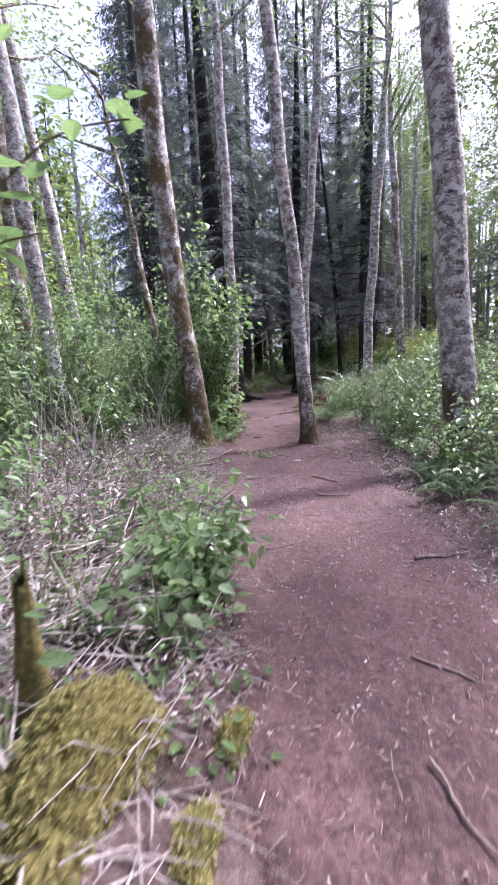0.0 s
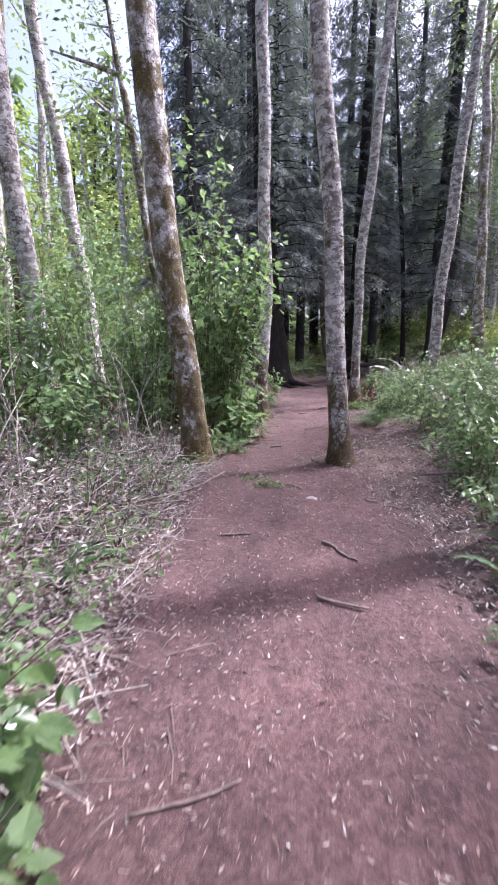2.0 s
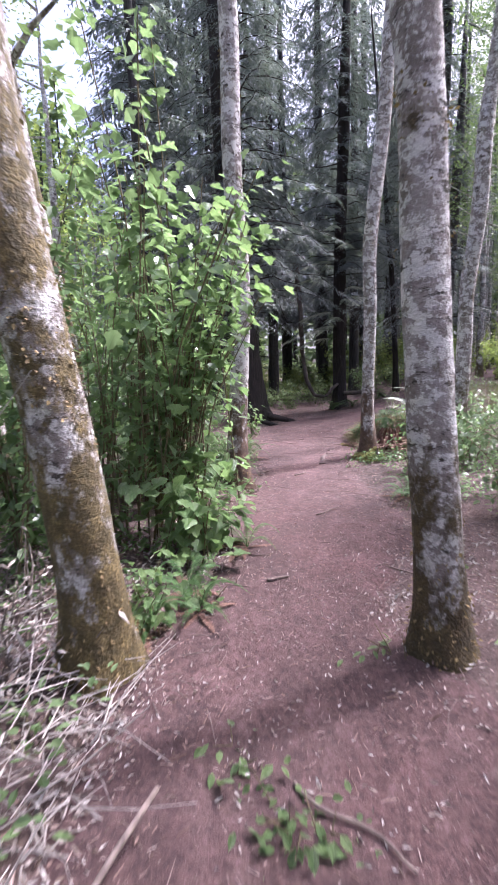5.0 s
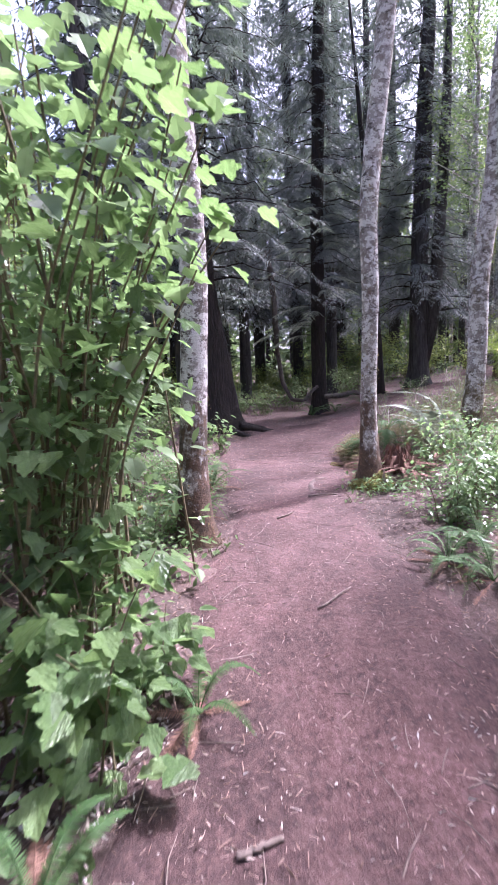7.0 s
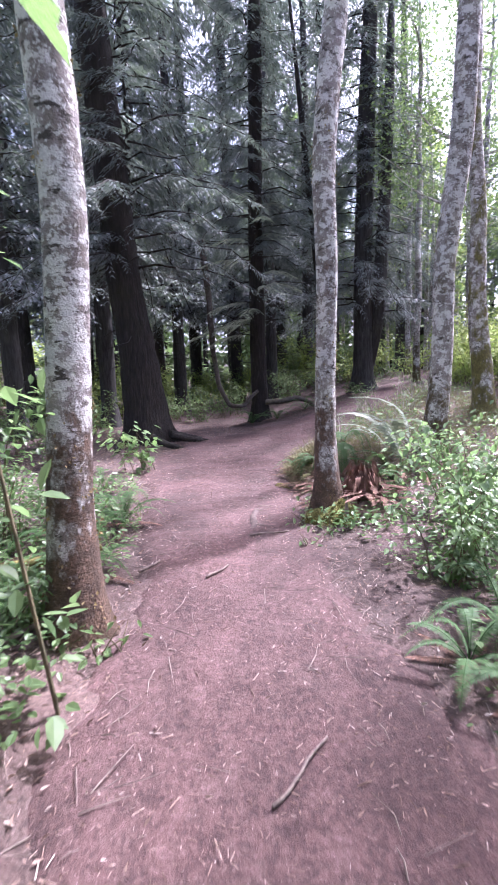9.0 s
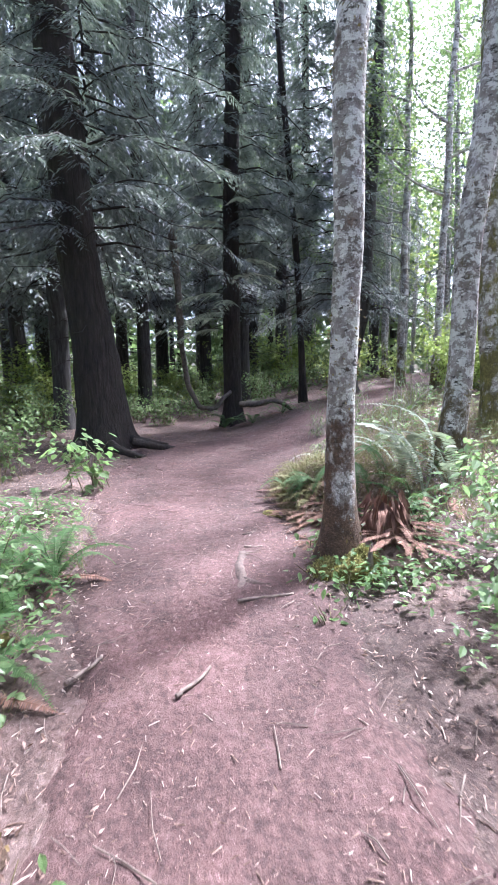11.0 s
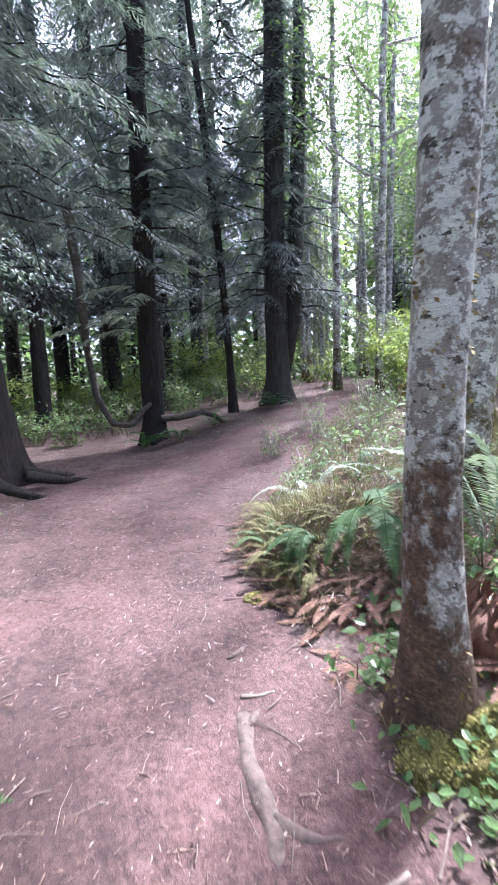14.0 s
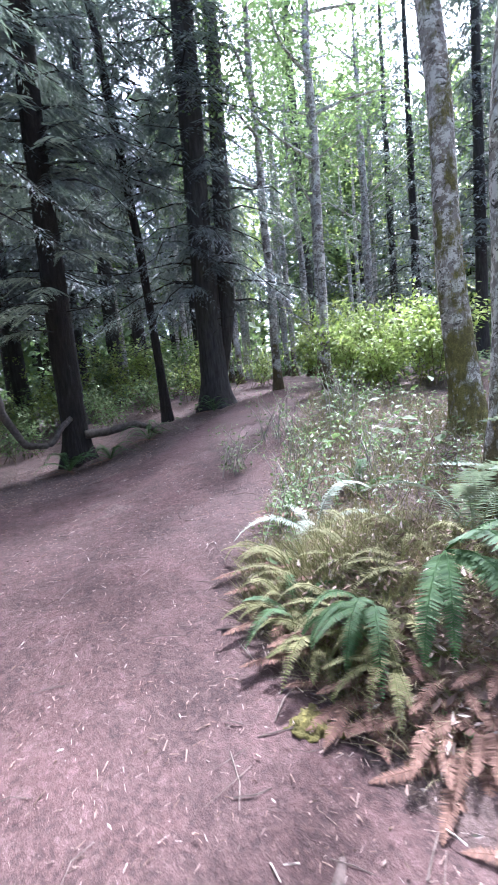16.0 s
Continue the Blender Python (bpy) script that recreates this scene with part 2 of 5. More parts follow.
def tube(pts, radii, sides=8, rough=0.0, seed=0.0, cap=True):
    """A round limb along points, with uneven girth."""
    pts = np.asarray(pts, float)
    radii = np.asarray(radii, float)
    d = np.gradient(pts, axis=0)
    d /= np.linalg.norm(d, axis=1)[:, None] + 1e-9
    ref = np.array([1.0, 0.13, 0.07]) if abs(d[0, 0]) < 0.9 else np.array([0.0, 1.0, 0.1])
    a = np.cross(d, ref)
    a /= np.linalg.norm(a, axis=1)[:, None] + 1e-9
    b = np.cross(d, a)
    th = np.arange(sides) * 2 * np.pi / sides
    r = radii[:, None] * np.ones(sides)
    if rough:
        k = np.arange(len(pts))[:, None]
        r = r * (1 + rough * (np.sin(3 * th + seed + 0.35 * k) * 0.45 + np.sin(2 * th + 1.3 * seed - 0.21 * k) * 0.5 + rng.normal(0, 0.3, r.shape)))
    v = pts[:, None, :] + r[:, :, None] * (np.cos(th)[None, :, None] * a[:, None, :] + np.sin(th)[None, :, None] * b[:, None, :])
    v = v.reshape(-1, 3)
    f = []
    for i in range(len(pts) - 1):
        for j in range(sides):
            k = (j + 1) % sides
            f.append((i * sides + j, i * sides + k, (i + 1) * sides + k, (i + 1) * sides + j))
    if cap:
        f.append(tuple(range(sides))[::-1])
        f.append(tuple((len(pts) - 1) * sides + j for j in range(sides)))
    return v, f


def resample(pts, step):
    """Points at even steps along a smooth line through pts (columns beyond 3 go along)."""
    pts = np.asarray(pts, float)
    s = np.concatenate([[0], np.cumsum(np.linalg.norm(np.diff(pts[:, :3], axis=0), axis=1))])
    n = max(int(s[-1] / step) + 1, 3)
    q = np.linspace(0, s[-1], n)
    out = np.stack([np.interp(q, s, pts[:, k]) for k in range(pts.shape[1])], 1)
    for _ in range(2):
        out[1:-1] = (out[:-2] + 2 * out[1:-1] + out[2:]) / 4
    return out


# leaf outlines: the midrib runs along +y from the stalk
OVATE = (np.array([(0, 0, 0), (-0.26, 0.28, 0.05), (-0.24, 0.62, 0.03), (0, 1.0, -0.06), (0.24, 0.62, 0.03), (0.26, 0.28, 0.05), (0, 0.45, -0.03)]), [(0, 6, 1), (1, 6, 2), (2, 6, 3), (3, 6, 4), (4, 6, 5), (5, 6, 0)])
TOOTHED = (np.array([(0, 0, 0), (-0.24, 0.08, 0.03), (-0.30, 0.24, 0.06), (-0.38, 0.34, 0.07), (-0.31, 0.46, 0.06), (-0.33, 0.58, 0.05), (-0.20, 0.72, 0.02), (-0.16, 0.84, 0.0), (0, 1.05, -0.08), (0.16, 0.84, 0.0), (0.20, 0.72, 0.02), (0.33, 0.58, 0.05), (0.31, 0.46, 0.06), (0.38, 0.34, 0.07), (0.30, 0.24, 0.06), (0.24, 0.08, 0.03), (0, 0.42, -0.03)]), [(i, 16, (i + 1) % 16)[::-1] for i in range(16)])
DIAMOND = (np.array([(0, 0, 0), (-0.3, 0.5, 0.06), (0, 1.0, -0.04), (0.3, 0.5, 0.06)]), [(0, 3, 2, 1)])
LOBED = (np.array([(0, 0, 0), (-0.30, 0.10, 0.02), (-0.52, 0.36, 0.05), (-0.27, 0.44, 0.04), (-0.36, 0.78, 0.02), (-0.13, 0.70, 0.0), (0, 1.05, -0.08), (0.13, 0.70, 0.0), (0.36, 0.78, 0.02), (0.27, 0.44, 0.04), (0.52, 0.36, 0.05), (0.30, 0.10, 0.02), (0, 0.4, -0.04)]), [(i, 12, (i + 1) % 12)[::-1] for i in range(12)])


def maple_outline():
    """A palm-shaped leaf with five pointed, toothed lobes."""
    pts = [(0.0, 0.0)]
    for a, r in ((-115, 0.38), (-62, 0.62), (0, 0.80), (62, 0.62), (115, 0.38)):
        for da, k in ((-27, 0.70), (-19, 0.82), (-12, 0.84), (0, 1.0), (12, 0.84), (19, 0.82)):
            t = radians(a + da)
            pts.append((math.sin(t) * r * k, 0.3 + math.cos(t) * r * k))
    n = len(pts)
    v = np.array([(x, y, 0.22 * abs(x) - 0.16 * y * y) for x, y in pts] + [(0, 0.3, -0.03)])
    return v, [(i, n, (i + 1) % n)[::-1] for i in range(n)]


MAPLE = maple_outline()
SPRAY = (np.array([(0, 0, 0), (-0.09, 0.35, 0.0), (-0.05, 0.75, -0.02), (0, 1.0, -0.06), (0.05, 0.75, -0.02), (0.09, 0.35, 0.0)]), [(0, 5, 4, 3, 2, 1)])
NEEDLE = (np.array([(0, 0, 0), (-0.11, 0.4, 0.02), (0, 1.0, -0.05), (0.11, 0.4, 0.02)]), [(0, 3, 2, 1)])
NEEDLE_WIDE = (np.array([(0, 0, 0), (-0.17, 0.45, 0.03), (0, 1.0, -0.08), (0.17, 0.45, 0.03)]), [(0, 3, 2, 1)])
SHRED = (np.array([(0, 0, 0), (-0.16, 0.3, 0.1), (-0.1, 0.7, -0.06), (0, 1.0, 0.1), (0.14, 0.6, 0.12), (0.1, 0.25, -0.05)]), [(0, 5, 4, 3, 2, 1)])
BLADE = (np.array([(-0.005, 0, 0), (0.005, 0, 0), (0.004, 0.5, 0.04), (0, 1.0, -0.10), (-0.004, 0.5, 0.04)]), [(0, 1, 2, 4), (4, 2, 3)])


def turns_for(way, roll, tilt):
    """Turns whose y axis lies along way, with the face turned up as far as it goes."""
    y = way / (np.linalg.norm(way, axis=1)[:, None] + 1e-9)
    up = np.stack([np.sin(roll) * tilt, np.cos(roll) * tilt, np.ones(len(y))], 1)
    x = np.cross(y, up)
    x /= np.linalg.norm(x, axis=1)[:, None] + 1e-9
    z = np.cross(x, y)
    return np.stack([x, y, z], 2)


def leaves(pos, way, size, shape, tilt=0.6):
    """Many leaves as one mesh: one island each."""
    tv, tf = shape
    n = len(pos)
    R = turns_for(way, rng.uniform(0, 2 * np.pi, n), rng.uniform(0, tilt, n))
    v = np.einsum("nij,kj->nki", R, tv) * np.asarray(size)[:, None, None] + pos[:, None, :]
    k = len(tv)
    f = [tuple(j + i * k for j in q) for i in range(n) for q in tf]
    return v.reshape(-1, 3), f


def sideways(n, droop=0.2, spread=0.4):
    a = rng.uniform(0, 2 * np.pi, n)
    return np.stack([np.cos(a), np.sin(a), rng.normal(-droop, spread, n)], 1)


# ---- ground and path ----
EDGES = [((0.70, -9.0), (1.95, -9.0)), ((0.72, -2.0), (1.9, -2.0)), ((0.72, 1.3), (1.85, 1.3)), ((0.45, 2.4), (1.95, 2.4)), ((0.12, 4.4), (2.0, 4.2)), ((-0.15, 6.0), (1.9, 5.9)), ((-0.34, 7.3), (1.42, 7.3)), ((-0.42, 8.5), (0.95, 8.5)), ((-0.2, 10.2), (1.28, 10.2)), ((-0.24, 12.2), (1.12, 12.0)), ((-0.45, 14.2), (1.12, 14.0)), ((-0.75, 15.6), (1.1, 15.2)), ((-0.95, 16.8), (1.2, 16.2)), ((-0.8, 18.6), (2.1, 17.4)), ((0.1, 20.5), (3.2, 18.8)), ((2.5, 21.3), (4.3, 20.0)), ((4.5, 22.9), (5.7, 21.6)), ((6.2, 25.6), (7.3, 24.6)), ((9.0, 31.0), (10.2, 30.2)), ((13.0, 39.0), (14.2, 38.2))]


def build_ground():
    fine = np.arange(-5, 9.01, 0.14)
    xs = np.concatenate([[-400, -150, -70, -40, -28, -20, -15, -12, -10, -8.5, -7.2, -6], fine, [10, 11.5, 13, 15, 18, 22, 28, 40, 70, 150, 400]])
    fy = np.arange(-3, 28.01, 0.14)
    ys = np.concatenate([[-400, -150, -70, -40, -25, -15, -9, -6, -4.2], fy, [29, 30.5, 32, 34, 37, 41, 46, 55, 75, 150, 400]])
    X, Y = np.meshgrid(xs, ys)
    Z = height(X, Y) + 0.035 * lump(X, Y, 0.9) + 0.012 * rng.normal(size=X.shape)
    mid = np.interp(Y, [e[0][1] for e in EDGES], [(e[0][0] + e[1][0]) / 2 for e in EDGES])
    half = np.interp(Y, [e[0][1] for e in EDGES], [(e[1][0] - e[0][0]) / 2 for e in EDGES])
    off = np.abs(X - mid) - half
    Z += np.where(Y < 17, np.clip(off, -0.3, 0.5) * 0.10, 0.0) - 0.015
    v = np.stack([X.ravel(), Y.ravel(), Z.ravel()], 1)
    w, n = len(xs), len(ys)
    i, j = np.meshgrid(np.arange(n - 1), np.arange(w - 1), indexing="ij")
    a = (i * w + j).ravel()
    f = np.stack([a, a + 1, a + w + 1, a + w], 1)
    return tagged(make("ground", v, f, M_GROUND, smooth=True), "brown forest floor of soil, needles and fallen leaves", "ground", kind="structure")


def build_path():
    L = resample(np.array([e[0] + (0,) for e in EDGES]), 0.12)
    n = len(L)
    R0 = np.array([e[1] + (0,) for e in EDGES], float)
    s = np.concatenate([[0], np.cumsum(np.linalg.norm(np.diff(np.array([e[0] for e in EDGES]), axis=0), axis=1))])
    q = np.linspace(0, s[-1], n)
    R = np.stack([np.interp(q, s, R0[:, k]) for k in range(3)], 1)
    k = 17
    u = np.linspace(-0.12, 1.12, k)
    wob = 0.2 * lump(L[:, 0] + 3.0, L[:, 1], 1.7)
    rows = []
    for t in u:
        p = L + (R - L) * t
        p[:, 0] += wob * (1 if t > 0.5 else -1) * abs(t - 0.5) * 2
        edge = max(0.0, abs(t - 0.5) - 0.5) / 0.12
        p[:, 2] = height(p[:, 0], p[:, 1]) + 0.018 * lump(p[:, 0], p[:, 1], 1.3) + 0.02 * (abs(t - 0.5) * 2) ** 2 - 0.005 - 0.09 * edge + 0.006 * rng.normal(size=n) + 0.012
        rows.append(p)
    v = np.stack(rows, 1).reshape(-1, 3)
    i, j = np.meshgrid(np.arange(n - 1), np.arange(k - 1), indexing="ij")
    a = (i * k + j).ravel()
    return tagged(make("path", v, np.stack([a, a + 1, a + k + 1, a + k], 1), M_PATH, smooth=True), "worn reddish dirt footpath with chips and needles", "path", kind="structure")


build_ground()
build_path()


def path_side(x, y):
    """How far a spot lies outside the path (negative: on it)."""
    ly = [e[0][1] for e in EDGES]
    l = np.interp(y, ly, [e[0][0] for e in EDGES])
    r = np.interp(y, [e[1][1] for e in EDGES], [e[1][0] for e in EDGES])
    return np.maximum(l - x, x - r)


def surface(x, y):
    s = path_side(x, y)
    ground = height(x, y) + 0.035 * lump(x, y, 0.9) - 0.015 + np.where(y < 17, np.clip(s, -0.3, 0.5) * 0.10, 0.0)
    path = height(x, y) + 0.018 * lump(x, y, 1.3) + 0.02 * np.clip(1 + s / 0.8, 0, 1) ** 2 + 0.007
    return np.where(s < 0.05, np.maximum(ground, path), ground)


# ---- broadleaf trees ----
def alder(pts, label, mat, top=16.0, crown=(8.5, 2.4, 1000), limbs=12, group="alders along the path", leaf=M_LEAF_FAR, seed=1.0):
    """A slim trunk through measured heights, limbs above, and a loose crown. pts: x, y, z, radius."""
    pts = np.array(pts, float)
    x0, y0 = pts[0, :2]
    z0 = float(height(x0, y0))
    ob = thing("alder_tree", x0, y0, z0, label, "tree", group)
    lean = (pts[-1, :3] - pts[-2, :3]) / max(pts[-1, 2] - pts[-2, 2], 0.1)
    r1 = pts[-1, 3]
    rest = [tuple(pts[-1, :3] + lean * (z - pts[-1, 2]) * 0.75) + (r1 * (1 - 0.85 * (z - pts[-1, 2]) / (top - pts[-1, 2])),) for z in np.linspace(pts[-1, 2] + 1.5, top, 5)]
    foot = [(x0, y0, z0 - 0.25, pts[0, 3] * 1.25)]
    line = resample(np.array(foot + pts.tolist() + rest), 0.16)
    line[:, 0] += 0.02 * np.sin(line[:, 2] * 2.1 + seed)
    line[:, 1] += 0.02 * np.sin(line[:, 2] * 1.7 + 2 * seed)
    c = np.array([x0, y0, z0])
    v, f = tube(line[:, :3] - c, line[:, 3], 18, 0.06, seed)
    # root flare
    low = v[:, 2] < 0.35
    ang = np.arctan2(v[:, 1], v[:, 0])
    v[low, :2] *= (1 + 0.25 * (0.35 - v[low, 2]) / 0.35 * np.maximum(0, np.sin(4 * ang[low] + seed)))[:, None]
    trunk = make("trunk", v, f, mat, ob, smooth=True)
    # shaggy moss on the bark
    if math.hypot(x0 - 1, y0 - 10) < 9.5:
        co = v[(v[:, 2] > -0.05) & (v[:, 2] < 6.5)]
        patch = 0.5 * np.sin(co[:, 2] * 3.1 + seed * 5) + 0.5 * np.sin(co[:, 2] * 7.7 + 3 * np.arctan2(co[:, 1], co[:, 0]) + seed) + np.clip(1.0 - co[:, 2] / 0.7, 0, 1) * 1.2
        co = co[patch > (0.1 if mat == M_ALDER_MOSSY else 0.62)]
        m = int(len(co) * (7 if mat == M_ALDER_MOSSY else 5))
        if m:
            axis = np.stack([np.interp(co[:, 2] + z0, line[:, 2], line[:, q]) for q in range(2)], 1) - c[:2]
            k = rng.integers(0, len(co), m)
            out = np.concatenate([co[:, :2] - axis, np.zeros((len(co), 1))], 1)[k]
            out /= np.linalg.norm(out, axis=1)[:, None] + 1e-6
            tagged(make("bark_moss", *leaves(co[k] + rng.normal(0, 0.025, (m, 3)) * np.array([0.5, 0.5, 2.0]), out * 0.6 + rng.normal(0, 0.4, (m, 3)) - np.array([0, 0, 0.5]), rng.uniform(0.012, 0.035, m), DIAMOND, 2.0), M_BARK_MOSS, trunk), kind="stuff")
    zc, spread, n = crown
    tips, k = [], 0
    for k in range(limbs):
        z = zc + (top - zc) * (k + rng.uniform(0, 0.8)) / limbs
        b = np.array([np.interp(z, line[:, 2], line[:, q]) for q in range(3)]) - c
        a = rng.uniform(0, 2 * np.pi)
        ln = spread * rng.uniform(0.6, 1.1) * (1.1 - 0.5 * (z - zc) / (top - zc))
        e = b + np.array([np.cos(a) * ln, np.sin(a) * ln, ln * rng.uniform(0.25, 0.7)])
        m = (b + e) / 2 + rng.normal(0, 0.12, 3)
        seg = resample(np.array([b, m, e]), 0.4)
        v, f = tube(seg, np.linspace(0.045, 0.012, len(seg)), 5)
        make("limb", v, f, mat, ob)
        tips.append(seg[len(seg) // 3:])
    tips = np.concatenate(tips)
    pos = tips[rng.integers(0, len(tips), n)] + rng.normal(0, 0.38, (n, 3))
    v, f = leaves(pos, sideways(n, 0.3), rng.uniform(0.08, 0.14, n), DIAMOND, 0.9)
    make("crown", v, f, leaf, ob)
    return ob


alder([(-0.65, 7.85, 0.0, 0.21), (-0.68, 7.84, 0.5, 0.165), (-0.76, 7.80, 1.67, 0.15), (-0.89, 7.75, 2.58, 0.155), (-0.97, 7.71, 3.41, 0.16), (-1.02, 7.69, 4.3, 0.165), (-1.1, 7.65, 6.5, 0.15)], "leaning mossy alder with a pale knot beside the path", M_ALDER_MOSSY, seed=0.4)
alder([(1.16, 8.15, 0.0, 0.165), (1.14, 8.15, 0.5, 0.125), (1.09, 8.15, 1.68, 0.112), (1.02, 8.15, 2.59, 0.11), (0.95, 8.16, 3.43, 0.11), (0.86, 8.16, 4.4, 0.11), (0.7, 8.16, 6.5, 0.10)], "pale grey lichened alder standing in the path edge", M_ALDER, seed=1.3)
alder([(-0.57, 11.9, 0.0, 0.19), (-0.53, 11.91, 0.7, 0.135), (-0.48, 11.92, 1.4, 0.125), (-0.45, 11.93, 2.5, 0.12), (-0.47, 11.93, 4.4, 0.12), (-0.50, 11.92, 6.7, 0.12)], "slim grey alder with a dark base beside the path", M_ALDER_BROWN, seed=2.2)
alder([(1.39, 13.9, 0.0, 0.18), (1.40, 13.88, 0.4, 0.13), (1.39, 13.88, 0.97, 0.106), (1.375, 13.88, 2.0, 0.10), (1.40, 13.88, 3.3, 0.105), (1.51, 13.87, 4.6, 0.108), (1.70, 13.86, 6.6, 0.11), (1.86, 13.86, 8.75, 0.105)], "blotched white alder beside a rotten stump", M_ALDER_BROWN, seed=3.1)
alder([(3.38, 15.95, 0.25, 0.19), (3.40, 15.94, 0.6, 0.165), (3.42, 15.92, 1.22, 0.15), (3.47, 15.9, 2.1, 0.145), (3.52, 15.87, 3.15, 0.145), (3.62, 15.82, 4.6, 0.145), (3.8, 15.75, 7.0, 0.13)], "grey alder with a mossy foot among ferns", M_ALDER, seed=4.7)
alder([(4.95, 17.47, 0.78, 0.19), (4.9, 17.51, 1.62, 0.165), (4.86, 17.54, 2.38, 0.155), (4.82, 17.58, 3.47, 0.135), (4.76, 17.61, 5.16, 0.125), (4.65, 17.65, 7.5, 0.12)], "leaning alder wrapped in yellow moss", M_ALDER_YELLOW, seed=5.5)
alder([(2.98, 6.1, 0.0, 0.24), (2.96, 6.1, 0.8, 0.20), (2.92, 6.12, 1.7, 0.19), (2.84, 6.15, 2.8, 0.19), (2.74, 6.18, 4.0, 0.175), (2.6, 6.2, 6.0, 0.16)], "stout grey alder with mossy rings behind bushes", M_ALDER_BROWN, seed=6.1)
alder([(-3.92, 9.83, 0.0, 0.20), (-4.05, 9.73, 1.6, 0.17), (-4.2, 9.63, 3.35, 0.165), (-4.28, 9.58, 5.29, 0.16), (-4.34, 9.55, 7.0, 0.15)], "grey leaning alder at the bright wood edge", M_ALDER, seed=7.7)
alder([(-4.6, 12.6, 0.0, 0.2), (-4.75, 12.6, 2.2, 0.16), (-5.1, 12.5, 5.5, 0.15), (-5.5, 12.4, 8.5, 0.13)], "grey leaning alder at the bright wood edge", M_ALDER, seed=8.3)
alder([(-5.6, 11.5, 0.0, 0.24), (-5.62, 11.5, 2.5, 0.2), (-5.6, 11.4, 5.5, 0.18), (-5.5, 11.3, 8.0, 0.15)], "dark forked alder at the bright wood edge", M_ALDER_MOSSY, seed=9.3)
alder([(-1.75, 10.2, 0.0, 0.11), (-1.85, 10.2, 1.2, 0.09), (-2.1, 10.2, 3.0, 0.08), (-2.4, 10.2, 5.0, 0.07)], "thin crooked alder sapling in the undergrowth", M_ALDER_MOSSY, top=8.0, crown=(4.0, 1.2, 500), limbs=5, seed=10.1)
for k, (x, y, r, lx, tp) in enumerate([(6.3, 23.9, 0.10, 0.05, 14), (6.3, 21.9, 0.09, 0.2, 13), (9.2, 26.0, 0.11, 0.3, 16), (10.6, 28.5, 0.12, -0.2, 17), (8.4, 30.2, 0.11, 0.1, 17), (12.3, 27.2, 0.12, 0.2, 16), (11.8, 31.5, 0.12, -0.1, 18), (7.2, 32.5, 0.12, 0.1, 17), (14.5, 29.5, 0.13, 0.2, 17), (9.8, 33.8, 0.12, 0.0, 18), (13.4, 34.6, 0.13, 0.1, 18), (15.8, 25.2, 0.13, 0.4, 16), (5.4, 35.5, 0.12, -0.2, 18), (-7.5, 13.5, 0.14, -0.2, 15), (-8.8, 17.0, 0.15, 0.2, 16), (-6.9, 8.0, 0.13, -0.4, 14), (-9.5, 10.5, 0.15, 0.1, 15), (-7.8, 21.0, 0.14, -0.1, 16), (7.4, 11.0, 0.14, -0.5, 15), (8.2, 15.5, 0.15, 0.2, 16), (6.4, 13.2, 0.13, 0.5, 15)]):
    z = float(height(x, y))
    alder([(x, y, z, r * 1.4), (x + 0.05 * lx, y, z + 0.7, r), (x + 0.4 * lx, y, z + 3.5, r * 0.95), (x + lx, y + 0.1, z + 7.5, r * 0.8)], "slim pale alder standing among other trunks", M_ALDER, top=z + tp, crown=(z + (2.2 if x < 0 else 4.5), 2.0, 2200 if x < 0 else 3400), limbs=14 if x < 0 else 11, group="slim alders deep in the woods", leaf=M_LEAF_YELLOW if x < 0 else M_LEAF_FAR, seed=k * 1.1)


